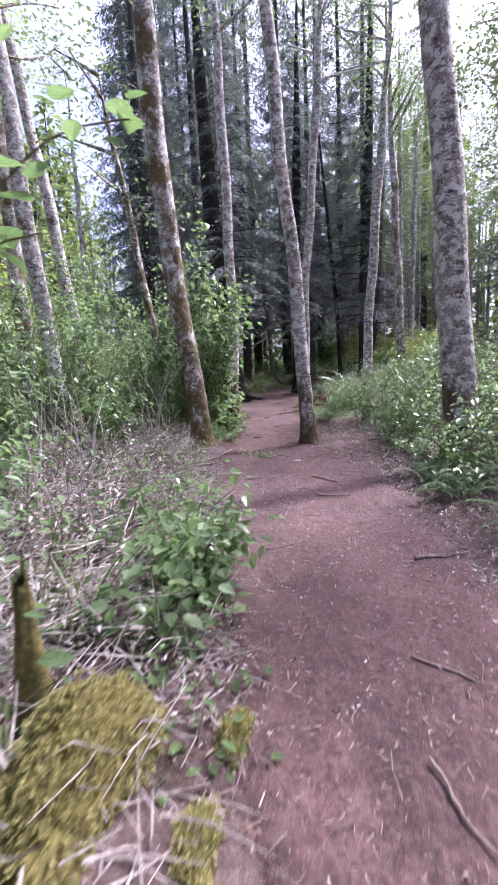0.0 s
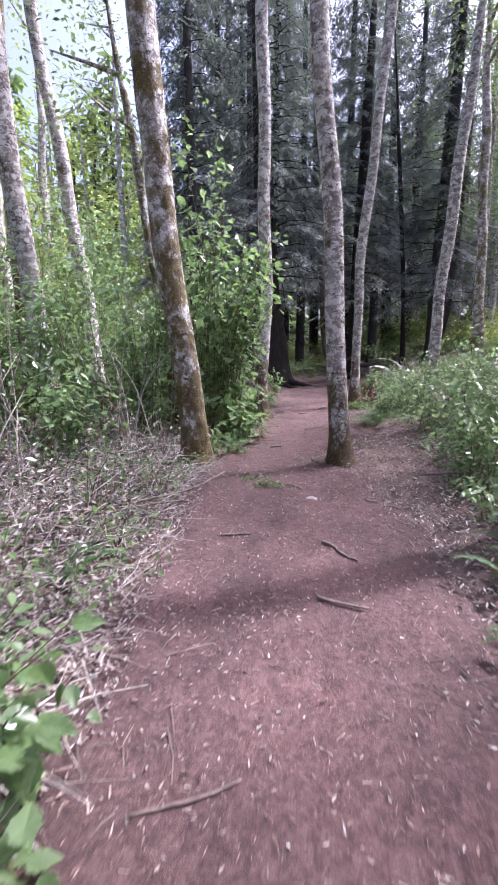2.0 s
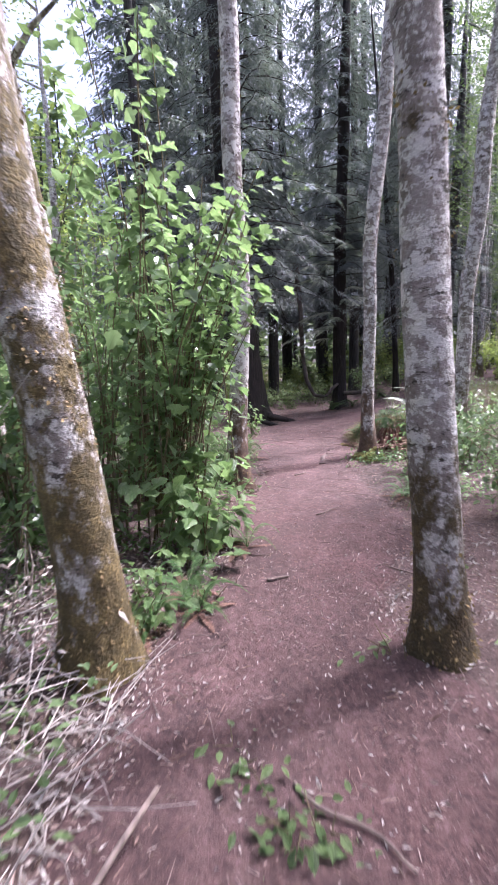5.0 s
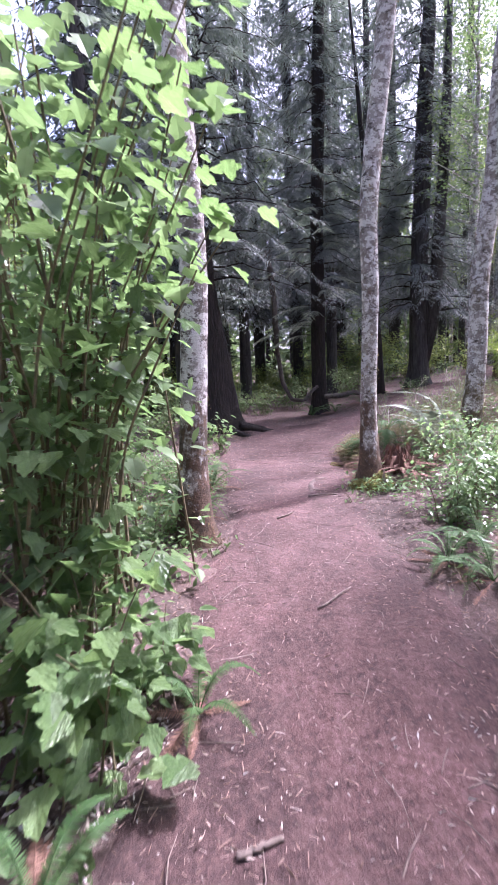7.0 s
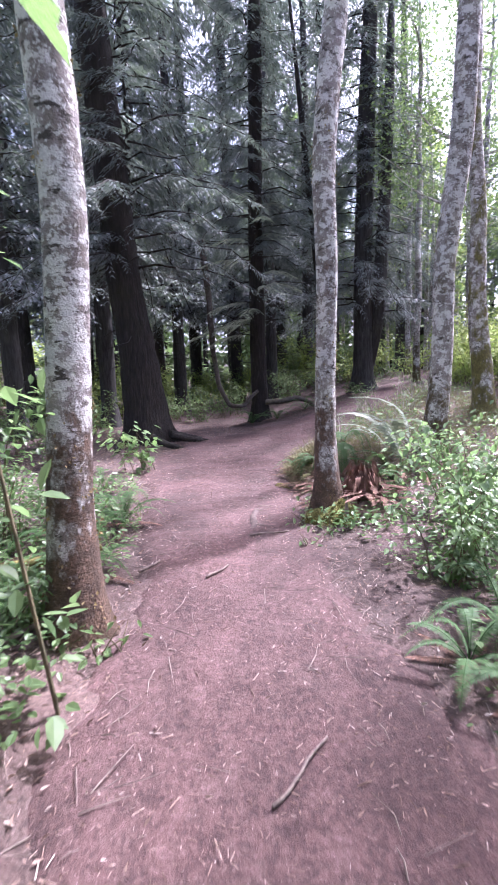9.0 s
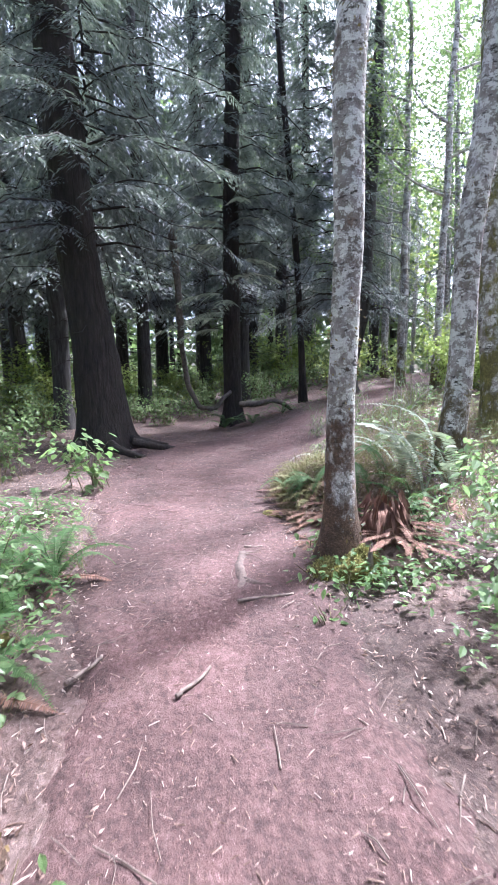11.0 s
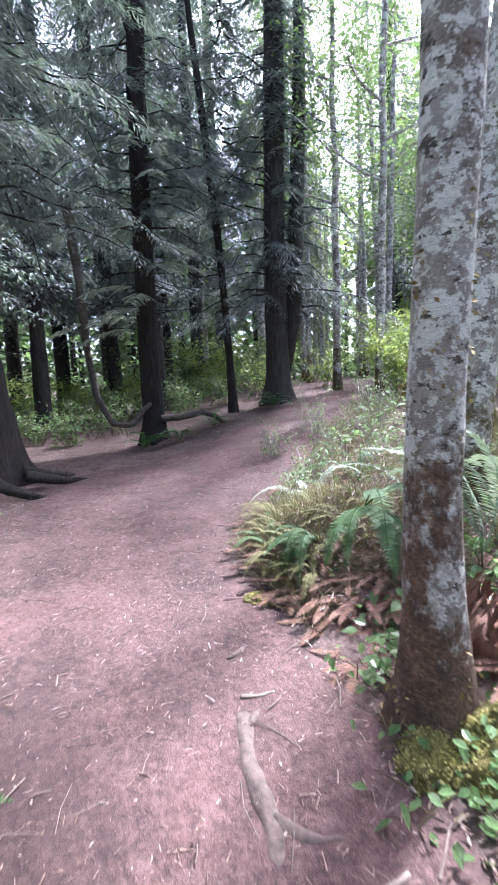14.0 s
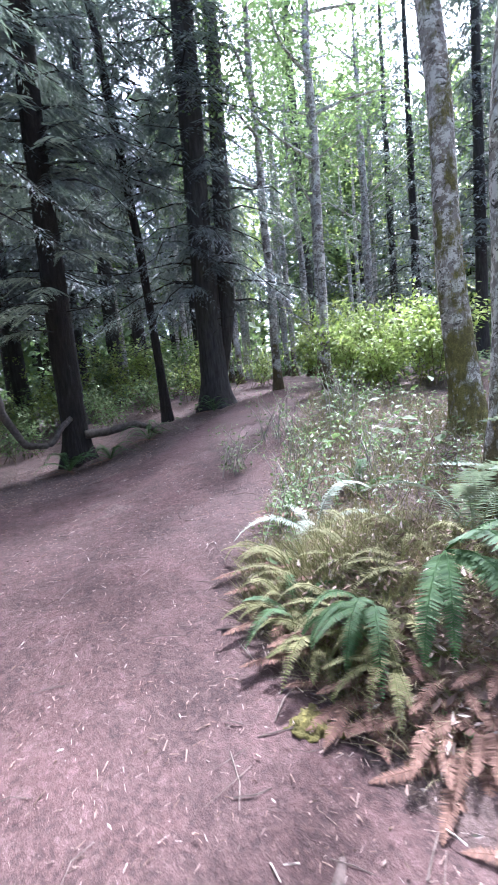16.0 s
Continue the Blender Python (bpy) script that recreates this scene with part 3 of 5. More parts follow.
# ---- conifers ----
def conifer_crown(z0, top, spread, branches, fans, pairs, c0=1.0, shape=None):
    """Drooping boughs that carry flat feathered sprays, round a trunk that stands on the origin."""
    wood, pos, way, size = [], [], [], []
    for k in range(branches):
        t = (k + rng.uniform(0, 1)) / branches
        z = z0 + (top - z0) * t ** 1.1
        ln = spread * (1.05 - 0.9 * t) * rng.uniform(0.6, 1.1)
        a = k * 2.4 + rng.normal(0, 0.4)
        u = np.linspace(0, 1, 7)
        sag = rng.uniform(0.4, 0.7)
        out = np.stack([np.cos(a) * ln * u, np.sin(a) * ln * u, z + ln * (0.2 * u - sag * u ** 2)], 1)
        out[1:] += rng.normal(0, 0.05, (6, 3))
        wood.append(tube(out, np.linspace(0.026, 0.005, 7) * (0.6 + ln / spread * 0.5), 4, cap=False))
        n = max(int(fans * ln / spread), 4)
        q = np.sort(rng.uniform(0.1, 1.0, n))
        root = np.stack([np.interp(q, u, out[:, d]) for d in range(3)], 1)
        side = np.where(np.arange(n) % 2 == 0, 1.0, -1.0)
        open_ = rng.uniform(0.5, 1.2, n) * side
        d = np.stack([np.cos(a + open_), np.sin(a + open_), rng.uniform(-0.9, -0.1, n)], 1)
        d /= np.linalg.norm(d, axis=1)[:, None]
        fl = c0 * rng.uniform(0.3, 0.8, n) * (1.1 - 0.55 * q)
        across = np.stack([-d[:, 1], d[:, 0], np.zeros(n)], 1)
        across /= np.linalg.norm(across, axis=1)[:, None] + 1e-9
        for m in range(pairs):
            f = (m + 0.5) / pairs
            p = root + d * (fl * f)[:, None]
            p[:, 2] -= fl * 0.25 * f * f
            for sd in (-1.0, 1.0):
                pos.append(p + rng.normal(0, 0.012, (n, 3)))
                way.append(d * 0.9 + across * sd * rng.uniform(0.6, 1.0, n)[:, None] + np.array([0, 0, -0.25]) + rng.normal(0, 0.12, (n, 3)))
                size.append(fl * (0.34 - 0.2 * f) * rng.uniform(0.8, 1.2, n))
    return gather(wood), leaves(np.concatenate(pos), np.concatenate(way), np.concatenate(size), shape or NEEDLE, 0.35)


def conifer(x, y, line, label, crown, group="conifers", twigs=0, bark=M_CONIFER):
    z0 = float(height(x, y))
    ob = thing("conifer_tree", x, y, z0, label, "tree", group)
    line = resample(np.array(line, float), 0.25)
    v, f = tube(line[:, :3], line[:, 3], 16, 0.09, x)
    low = v[:, 2] < 0.9
    ang = np.arctan2(v[:, 1], v[:, 0])
    v[low, :2] *= (1 + 0.3 * ((0.9 - v[low, 2]) / 0.9) ** 2 * np.maximum(0, np.sin(5 * ang[low] + y)))[:, None]
    make("trunk", v, f, bark, ob, smooth=True)
    wood, green = crown
    tagged(make("branchwork", *wood, M_CONIFER, ob), kind="stuff")
    make("crown", *green, M_NEEDLE, ob)
    for k in range(twigs):
        z = rng.uniform(1.6, 4.2)
        a, ln = rng.uniform(0, 2 * np.pi), rng.uniform(0.5, 1.6)
        b = np.array([np.interp(z, line[:, 2], line[:, q]) for q in range(3)])
        e = b + np.array([np.cos(a) * ln, np.sin(a) * ln, rng.uniform(-0.5, 0.1)])
        v, f = tube(np.array([b, b + (e - b) * 0.5 + rng.normal(0, 0.06, 3), e]), [0.012, 0.008, 0.003], 4)
        make("dead_branch", v, f, M_CONIFER, ob)
    return ob


conifer(1.35, 23.5, [(0, 0, -0.2, 0.36), (0, 0, 0.5, 0.25), (0.0, 0, 3.0, 0.215), (0.05, 0, 6.0, 0.205), (0.2, 0, 10.0, 0.19), (0.4, 0, 17.0, 0.05)], "dark straight conifer trunk on the bare clearing", conifer_crown(4.7, 16.5, 2.7, 115, 62, 6), twigs=20)
conifer(-1.53, 20.4, [(0, 0, -0.2, 0.62), (-0.02, 0, 0.5, 0.5), (-0.1, 0, 2.2, 0.42), (-0.3, 0, 3.6, 0.39), (-0.42, 0, 5.8, 0.36), (-0.6, 0, 10.0, 0.3), (-0.8, 0, 18.0, 0.06)], "thick dark conifer with spreading roots", conifer_crown(3.9, 17.5, 3.4, 130, 62, 6), twigs=22)


def pale_bough(x, y, z, a, ln):
    """A low bough of new growth, its needles coloured pale as if sunlit."""
    c = np.array([x, y, z])
    u = np.linspace(0, 1, 8)
    mid = np.stack([np.cos(a) * ln * u, np.sin(a) * ln * u, ln * (0.15 * u - 0.4 * u ** 2)], 1)
    ob = thing("conifer_bough", x, y, z, "low conifer bough of new needles, painted sunlit", "branch", "pale boughs")
    make("branch", *tube(mid, np.linspace(0.014, 0.003, 8), 5), M_CONIFER, ob)
    fwd = np.array([np.cos(a), np.sin(a), 0.0])
    pos, way, size = [], [], []
    for k in range(int(15 * ln)):
        q = 0.15 + 0.85 * (k + rng.uniform(0, 1)) / int(15 * ln)
        side = 1.0 if k % 2 else -1.0
        d = np.array([-np.sin(a) * side, np.cos(a) * side, 0]) * 0.75 + fwd * 0.65 + np.array([0, 0, rng.uniform(-0.5, -0.1)])
        d /= np.linalg.norm(d)
        length = rng.uniform(0.25, 0.5) * (1.15 - 0.7 * q)
        b = np.array([np.interp(q, u, mid[:, e]) for e in range(3)])
        m = int(26 + 70 * length)
        t = np.linspace(0.05, 1, m)
        p = b + d * (t * length)[:, None]
        p[:, 2] -= 0.25 * length * t * t
        over = np.cross(d, [0, 0, 1.0])
        pos.append(p)
        way.append(d * 0.8 + over * np.where(np.arange(m) % 2, 1.0, -1.0)[:, None] + rng.normal(0, 0.12, (m, 3)))
        size.append((0.085 - 0.045 * t) * rng.uniform(0.8, 1.2, m))
    make("needles", *leaves(np.concatenate(pos), np.concatenate(way), np.concatenate(size), NEEDLE_WIDE, 0.3), M_NEEDLE_LIT, ob)


# The crown shades these boughs, so the needle colour carries the sunlight.
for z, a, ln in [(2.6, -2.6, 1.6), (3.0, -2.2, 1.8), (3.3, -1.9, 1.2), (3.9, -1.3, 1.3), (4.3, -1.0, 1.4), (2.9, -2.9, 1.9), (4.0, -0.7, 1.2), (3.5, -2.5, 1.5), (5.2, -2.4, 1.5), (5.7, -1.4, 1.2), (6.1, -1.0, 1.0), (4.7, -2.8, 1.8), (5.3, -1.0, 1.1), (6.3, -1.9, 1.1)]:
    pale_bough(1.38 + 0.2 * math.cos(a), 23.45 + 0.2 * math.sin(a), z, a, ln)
g_line = [(0, 0, -0.2, 0.42), (0, 0, 0.5, 0.31), (0, 0, 3.5, 0.28), (0.1, 0, 7.0, 0.25), (0.25, 0, 11.0, 0.2), (0.4, 0, 18.0, 0.05)]
conifer(4.65, 24.0, g_line, "dark twin-stemmed conifer beside the path bend", conifer_crown(2.4, 17.5, 3.0, 140, 60, 6), twigs=22, bark=M_CONIFER_HAZED)

conifer(3.5, 24.25, [(0, 0, -0.2, 0.13), (-0.05, 0, 1.0, 0.10), (-0.2, 0, 4.0, 0.09), (-0.6, 0, 8.5, 0.08), (-1.0, 0, 13.0, 0.02)], "slim dark conifer leaning beside a thicker one", conifer_crown(5.0, 12.5, 1.2, 50, 40, 5), twigs=10)
twin = [o for o in scene.objects if o.name.startswith("conifer_tree")][2]
v, f = tube(np.array([(0.18, 0, 0.8), (0.42, -0.1, 2.2), (0.55, -0.15, 4.5), (0.75, -0.1, 8.0), (0.9, 0, 13.0)]), [0.16, 0.2, 0.19, 0.15, 0.04], 12, 0.08)
make("second_stem", v, f, M_CONIFER_HAZED, twin, smooth=True)

kinds = []
for k in range(3):
    c = conifer_crown((3.9, 3.4, 4.2)[k], 25.0, (3.3, 3.6, 3.1)[k], 96, 34, 4, 1.7, NEEDLE_WIDE)
    kinds.append(conifer((-3.4, -5.2, -9.4)[k], (24.5, 31.0, 37.0)[k], [(0, 0, -0.3, 0.36), (0, 0, 0.6, 0.26), (0.05, 0, 6.0, 0.22), (0.1, 0, 14.0, 0.15), (0.0, 0, 25.5, 0.03)], "dark conifer deep in the woods with drooping boughs", c, "conifers deep in the woods", 8, M_CONIFER_HAZED))
# Copies at (9, 5), (10, 8.8), (11, 12.5) are unseen, added to shade the path.
for k, (x, y, s) in enumerate([(14.2, 18.0, 1.0), (8.6, 34.5, 0.85), (-5.2, 22.0, 0.95), (-6.4, 25.8, 1.05), (-8.0, 29.5, 1.2), (-1.6, 29.5, 1.0), (-3.0, 29.5, 1.1), (0.9, 33.5, 1.15), (-5.5, 27.5, 1.0), (4.6, 34.0, 1.1), (13.5, 26.0, 0.95), (-1.2, 34.5, 1.2), (3.4, 35.5, 1.2), (-6.5, 33.5, 1.2), (12.8, 23.0, 1.05), (-3.6, 38.0, 1.3), (7.0, 38.5, 1.3), (0.8, 40.0, 1.3), (16.0, 21.5, 1.1), (15.0, 14.5, 1.1), (17.5, 31.0, 1.2), (16.8, 37.0, 1.3), (20.5, 27.0, 1.2), (12.0, 41.0, 1.3), (9.0, 5.0, 0.75), (10.0, 8.8, 0.8), (11.0, 12.5, 0.62), (2.4, 30.5, 1.0)]):
    if x > 8.5 and y < 33 and s > 0.85:
        s *= 0.66
    copy_thing(kinds[k % 3], pose(x, y, float(height(x, y)) - 0.05, 0, 0, 77 * k) @ Matrix.Diagonal((s, s, s, 1)))


# ---- far woods ----
def far_woods():
    pos, way, size, wood = [], [], [], []
    for k in range(330):
        a = rng.uniform(0, 2 * np.pi) if k < 300 else rng.uniform(0.25, 1.5)
        r = rng.uniform(38, 64) if k < 300 else rng.uniform(34, 46)
        x, y = 2 + r * np.cos(a), 14 + r * np.sin(a)
        if x < -8 and abs(y - 12) < 18 and k % 3:
            continue
        z, hgt = float(height(x, y)), rng.uniform(16, 27)
        wood.append(tube(np.array([(x, y, z - 0.3), (x + rng.normal(0, 0.3), y, z + hgt * 0.5), (x + rng.normal(0, 0.5), y, z + hgt)]), [0.26, 0.18, 0.03], 6))
        n = 270
        q = rng.uniform(0.05, 1.0, n)
        rad = (1 - q) * 3.2 + 0.6
        b = rng.uniform(0, 2 * np.pi, n)
        pos.append(np.stack([x + np.cos(b) * rad * rng.uniform(0.3, 1, n), y + np.sin(b) * rad * rng.uniform(0.3, 1, n), z + hgt * q], 1))
        way.append(sideways(n, 0.6))
        size.append(rng.uniform(0.6, 1.5, n))
    make_wood = gather(wood)
    tagged(make("far_trunks", *make_wood, M_CONIFER), "dark trunks of the distant woods", "woods", kind="stuff")
    v, f = leaves(np.concatenate(pos), np.concatenate(way), np.concatenate(size), DIAMOND, 0.8)
    tagged(make("far_foliage", v, f, M_LEAF_FAR), "hazy green foliage of the distant woods", "woods", kind="stuff")


def far_broadleaf(name, x0, x1, y0, y1, trees, low, tall, count, leaf, mat, label):
    """Slender broadleaf trees with leaves in loose clumps round their limbs."""
    wood, pos = [], []
    for k in range(trees):
        x, y = rng.uniform(x0, x1), rng.uniform(y0, y1)
        z, hgt = float(height(x, y)), rng.uniform(0.75, 1.1) * tall
        top = np.array([x + rng.normal(0, 0.5), y + rng.normal(0, 0.5), z + hgt])
        wood.append(tube(np.array([(x, y, z - 0.3), (x + rng.normal(0, 0.15), y, z + hgt * 0.45), top]), [0.16, 0.11, 0.02], 6))
        for c in range(16):
            q = rng.uniform(low, 1.0)
            a, r = rng.uniform(0, 2 * np.pi), rng.uniform(0.3, 2.4) * (1.15 - 0.6 * q)
            root_ = np.array([x + (top[0] - x) * q, y + (top[1] - y) * q, z + hgt * q])
            tip = root_ + np.array([np.cos(a) * r, np.sin(a) * r, 0.35 * r])
            wood.append(tube(np.array([root_, (root_ + tip) / 2 + rng.normal(0, 0.06, 3), tip]), [0.03, 0.02, 0.006], 4, cap=False))
            pos.append(tip + rng.normal(0, 1, (count, 3)) * np.array([0.75, 0.75, 0.5]))
    pos = np.concatenate(pos)
    n = len(pos)
    tagged(make(name + "_trunks", *gather(wood), M_ALDER), "slim grey trunks and limbs of " + label, "woods", kind="stuff")
    tagged(make(name + "_leaves", *leaves(pos, sideways(n, 0.2), rng.uniform(0.6, 1.3, n) * leaf, DIAMOND, 0.9), mat), "bright green leaves of " + label, "woods", kind="stuff")


def far_undergrowth():
    vs = []
    for r0, r1, n, tall, mat_size in ((16, 26, 26000, 1.5, 0.17), (25, 42, 32000, 3.6, 0.34), (34, 48, 16000, 8.0, 0.6), (46, 62, 9000, 12.0, 1.0)):
        a, r = rng.uniform(0, 2 * np.pi, n), rng.uniform(r0, r1, n)
        x, y = 1.5 + r * np.cos(a), 11 + r * np.sin(a)
        k = (path_side(x, y) > 0.5) & (lump(x, y, 0.35) > -0.35) & ~((x < -8) & (abs(y - 11) < 18) & (tall > 2)) & ~((x < -20) & (tall > 12))
        x, y = x[k], y[k]
        pos = np.stack([x, y, height(x, y) + tall * rng.uniform(0.03, 1.0, len(x)) ** 1.4 * (0.65 + 0.5 * lump(x, y, 0.6))], 1)
        vs.append(leaves(pos, sideways(len(x), 0.3), rng.uniform(0.5, 1.2, len(x)) * mat_size, DIAMOND, 0.9))
    v, f = gather(vs)
    tagged(make("far_undergrowth", v, f, M_LEAF_FAR), "distant green undergrowth between the trunks", "undergrowth", kind="stuff")


far_woods()
far_undergrowth()
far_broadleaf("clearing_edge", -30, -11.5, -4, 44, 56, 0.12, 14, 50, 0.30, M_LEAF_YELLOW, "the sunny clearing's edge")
# Leaf colour here includes the pale, backlit haze past the bend.
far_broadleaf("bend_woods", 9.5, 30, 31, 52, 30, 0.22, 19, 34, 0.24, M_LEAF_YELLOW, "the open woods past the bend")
# The next two stand out of view, added to shade the path's start.
far_broadleaf("near_woods", -15, 16, -26, -5, 34, 0.3, 16, 46, 0.30, M_LEAF_FAR, "the unseen woods added behind the start to cut skylight")
far_broadleaf("side_woods", 8.5, 20, -5, 9, 9, 0.35, 12, 26, 0.30, M_LEAF_FAR, "the unseen woods added to shade the path")


# ---- undergrowth ----
def shrub(x, y, spread, tall, stems, count, leaf_size, mat, label, name="shrub", group="", shape=OVATE, low=0.25, one_by_one=0, stem_mat=M_STEM, lean=(0, 0), category="shrub"):
    """Arching stems from one stool, with leaves along them."""
    z0 = float(height(x, y))
    ob = thing(name, x, y, z0 - 0.03, label, category, group)
    tracks, canes_ = [], []
    for k in range(stems):
        a = rng.uniform(0, 2 * np.pi)
        reach = spread * np.sqrt(rng.uniform(0.05, 1.0))
        top = tall * rng.uniform(0.55, 1.05)
        e = np.array([np.cos(a) * reach + lean[0], np.sin(a) * reach + lean[1], top])
        b = np.array([rng.normal(0, 0.3 * spread), rng.normal(0, 0.3 * spread), 0])
        m = b * 0.5 + e * 0.5 + np.array([-np.cos(a) * reach * 0.15, -np.sin(a) * reach * 0.15, top * 0.16])
        seg = resample(np.array([b, m, e]), 0.12)
        canes_.append(make("stem", *tube(seg, np.linspace(0.011, 0.0035, len(seg)) * (0.45 + 0.18 * tall), 5), stem_mat, ob))
        tracks.append(seg[int(len(seg) * low):])
    tr = np.concatenate(tracks)
    owner = np.repeat(np.arange(stems), [len(q) for q in tracks])
    pick = rng.integers(0, len(tr), count)
    pos = tr[pick] + rng.normal(0, max(leaf_size * 0.9, 0.10 if tall > 0.8 else 0.05), (count, 3)) * np.array([1, 1, 0.7])
    pos[:, 2] = np.maximum(pos[:, 2], 0.04)
    way = sideways(count, 0.3, 0.3)
    mid = tr[:, :2].mean(0)
    way[:, :2] += 0.9 * (pos[:, :2] - mid) / (np.linalg.norm(pos[:, :2] - mid, axis=1)[:, None] + 0.05)
    way[:, 2] -= rng.uniform(-0.15, 0.5, count)
    size = rng.uniform(0.6, 1.25, count) * leaf_size
    big = min(one_by_one, count)
    if big:
        tv, tf = shape
        me = bpy.data.meshes.new("leaf")
        me.from_pydata(tv.tolist(), [], tf)
        me.materials.append(M_LEAF_BIG)
        R = turns_for(way[:big], rng.uniform(0, 6.28, big), rng.uniform(0, 0.6, big))
        for k in range(big):
            o = new("leaf", me)
            o.parent = canes_[owner[pick[k]]]
            m = Matrix(R[k].tolist()).to_4x4()
            o.matrix_basis = Matrix.Translation(pos[k]) @ m @ Matrix.Scale(size[k], 4)
    if count > big:
        v, f = leaves(pos[big:], way[big:], size[big:], shape, 0.6)
        make("foliage", v, f, mat, ob)
    return ob


# near plants beside the start of the path
shrub(0.2, 2.6, 0.45, 0.55, 20, 480, 0.092, M_LEAF, "leafy green bramble at the path edge", "bramble", "brambles", shape=TOOTHED, one_by_one=300, low=0.1)
shrub(0.02, 3.15, 0.5, 0.6, 18, 440, 0.09, M_LEAF, "leafy green bramble at the path edge", "bramble", "brambles", shape=TOOTHED, one_by_one=290, low=0.1)
shrub(0.2, 2.1, 0.32, 0.42, 14, 230, 0.085, M_LEAF, "leafy green bramble at the path edge", "bramble", "brambles", shape=TOOTHED, one_by_one=120, low=0.1)
shrub(-0.15, 1.3, 0.3, 0.5, 7, 45, 0.12, M_LEAF, "sparse broad-leaved seedling by the mossy log", "bramble", "brambles", one_by_one=45)
shrub(0.5, 1.42, 0.12, 0.16, 6, 32, 0.06, M_LEAF, "small seedling growing beside the path", "seedling", one_by_one=32)


def overhanging_sapling(x, y, boughs, size):
    """A thin sapling whose boughs hang out towards the path, with broad toothed leaves near their tips."""
    ob = thing("sapling", x, y, float(height(x, y)) - 0.03, "slender sapling with broad leaves arching over the path", "sapling")
    me = bpy.data.meshes.new("leaf")
    me.from_pydata(TOOTHED[0].tolist(), [], TOOTHED[1])
    me.materials.append(M_LEAF_BIG)
    for pts, n in boughs:
        seg = resample(np.array([(0, 0, 0)] + pts), 0.1)
        bough = make("stem", *tube(seg, np.linspace(0.013, 0.003, len(seg)), 6), M_STEM, ob)
        q = len(seg) - 1 - rng.integers(0, max(len(seg) // 2, 2), n)
        p = seg[q] + rng.normal(0, 0.06, (n, 3))
        way = sideways(n, 0.15, 0.2) + np.array([0.6, 0.2, 0])
        R = turns_for(way, rng.uniform(0, 6.28, n), rng.uniform(0, 0.5, n))
        for i in range(n):
            o = new("leaf", me)
            o.parent = bough
            o.matrix_basis = Matrix.Translation(p[i]) @ Matrix(R[i].tolist()).to_4x4() @ Matrix.Scale(size * rng.uniform(0.7, 1.2), 4)


overhanging_sapling(-0.72, 1.1, [([(0.15, 0.1, 1.0), (0.55, 0.25, 1.75), (0.85, 0.40, 2.15), (1.12, 0.5, 2.2)], 20), ([(0.1, 0.05, 0.8), (0.4, 0.15, 1.45), (0.7, 0.2, 1.78), (0.86, 0.25, 1.8)], 13), ([(0.1, 0.2, 1.2), (0.35, 0.4, 2.1), (0.6, 0.55, 2.5)], 10)], 0.11)
for x, y, sc in [(-0.2, 2.0, 0.6), (-0.55, 2.6, 0.7), (-0.25, 3.6, 0.6), (-1.1, 2.1, 0.7), (-0.6, 4.3, 0.6), (-0.35, 5.1, 0.45), (-0.9, 5.9, 0.6), (-0.55, 6.5, 0.4), (-1.3, 4.9, 0.7), (-1.6, 6.2, 0.8), (-1.2, 3.4, 0.6), (-1.9, 5.3, 0.8)]:
    shrub(x, y, 0.3 * sc + 0.1, sc, 9, 60, 0.07, M_LEAF, "low weedy plant among dry twigs", "weed", "weeds by the path", one_by_one=40)
# bush behind the leaning alder
for x, y, sp, tl, n in [(-1.15, 9.5, 0.7, 2.9, 700), (-0.95, 10.9, 0.5, 3.2, 640), (-1.8, 9.0, 0.9, 2.9, 1500), (-2.6, 8.4, 0.9, 2.5, 1300), (-1.5, 11.5, 0.9, 3.0, 1500), (-2.6, 10.6, 1.0, 2.7, 1350), (-3.5, 8.2, 1.0, 2.6, 1300), (-2.0, 6.9, 0.7, 1.3, 798), (-1.9, 4.2, 0.6, 1.2, 665), (-2.9, 5.6, 0.9, 1.7, 1197), (-4.2, 6.4, 1.0, 2.4, 1100), (-4.9, 8.9, 1.1, 3.0, 1300), (-5.8, 10.4, 1.2, 3.4, 1300), (-4.8, 14.2, 1.2, 3.2, 1300), (-6.8, 12.8, 1.3, 3.8, 1300), (-6.2, 7.0, 1.2, 3.0, 1100), (-1.4, 2.6, 0.5, 0.9, 399), (-2.6, 3.2, 0.8, 1.7, 798), (-3.8, 4.0, 0.9, 2.2, 1197), (-3.4, 12.2, 1.2, 2.6, 1350), (-2.1, 13.4, 1.1, 2.2, 1200)]:
    shrub(x, y, sp, tl, 10, n, 0.115, M_LEAF, "tall green leafy bush in the undergrowth", "bush", "bushes of the undergrowth", low=0.05)
for k, (x, y, tl) in enumerate([(-5.4, 7.4, 4.6), (-6.6, 9.4, 5.4), (-4.6, 11.4, 4.6), (-7.6, 11.8, 6.0), (-6.0, 14.6, 5.6), (-8.2, 15.6, 6.4), (-3.6, 15.4, 4.4), (-9.4, 8.4, 6.0), (-7.2, 18.4, 6.0), (-10.5, 13.0, 7.0), (-4.9, 5.4, 3.6), (-11.0, 18.0, 7.0)]):
    shrub(x, y, 1.3, tl, 9, 1500, 0.15, M_LEAF_YELLOW if k % 2 else M_LEAF, "tall young broadleaf tree at the bright wood edge", "young_tree", "young trees of the wood edge", low=0.12, shape=DIAMOND, category="tree")
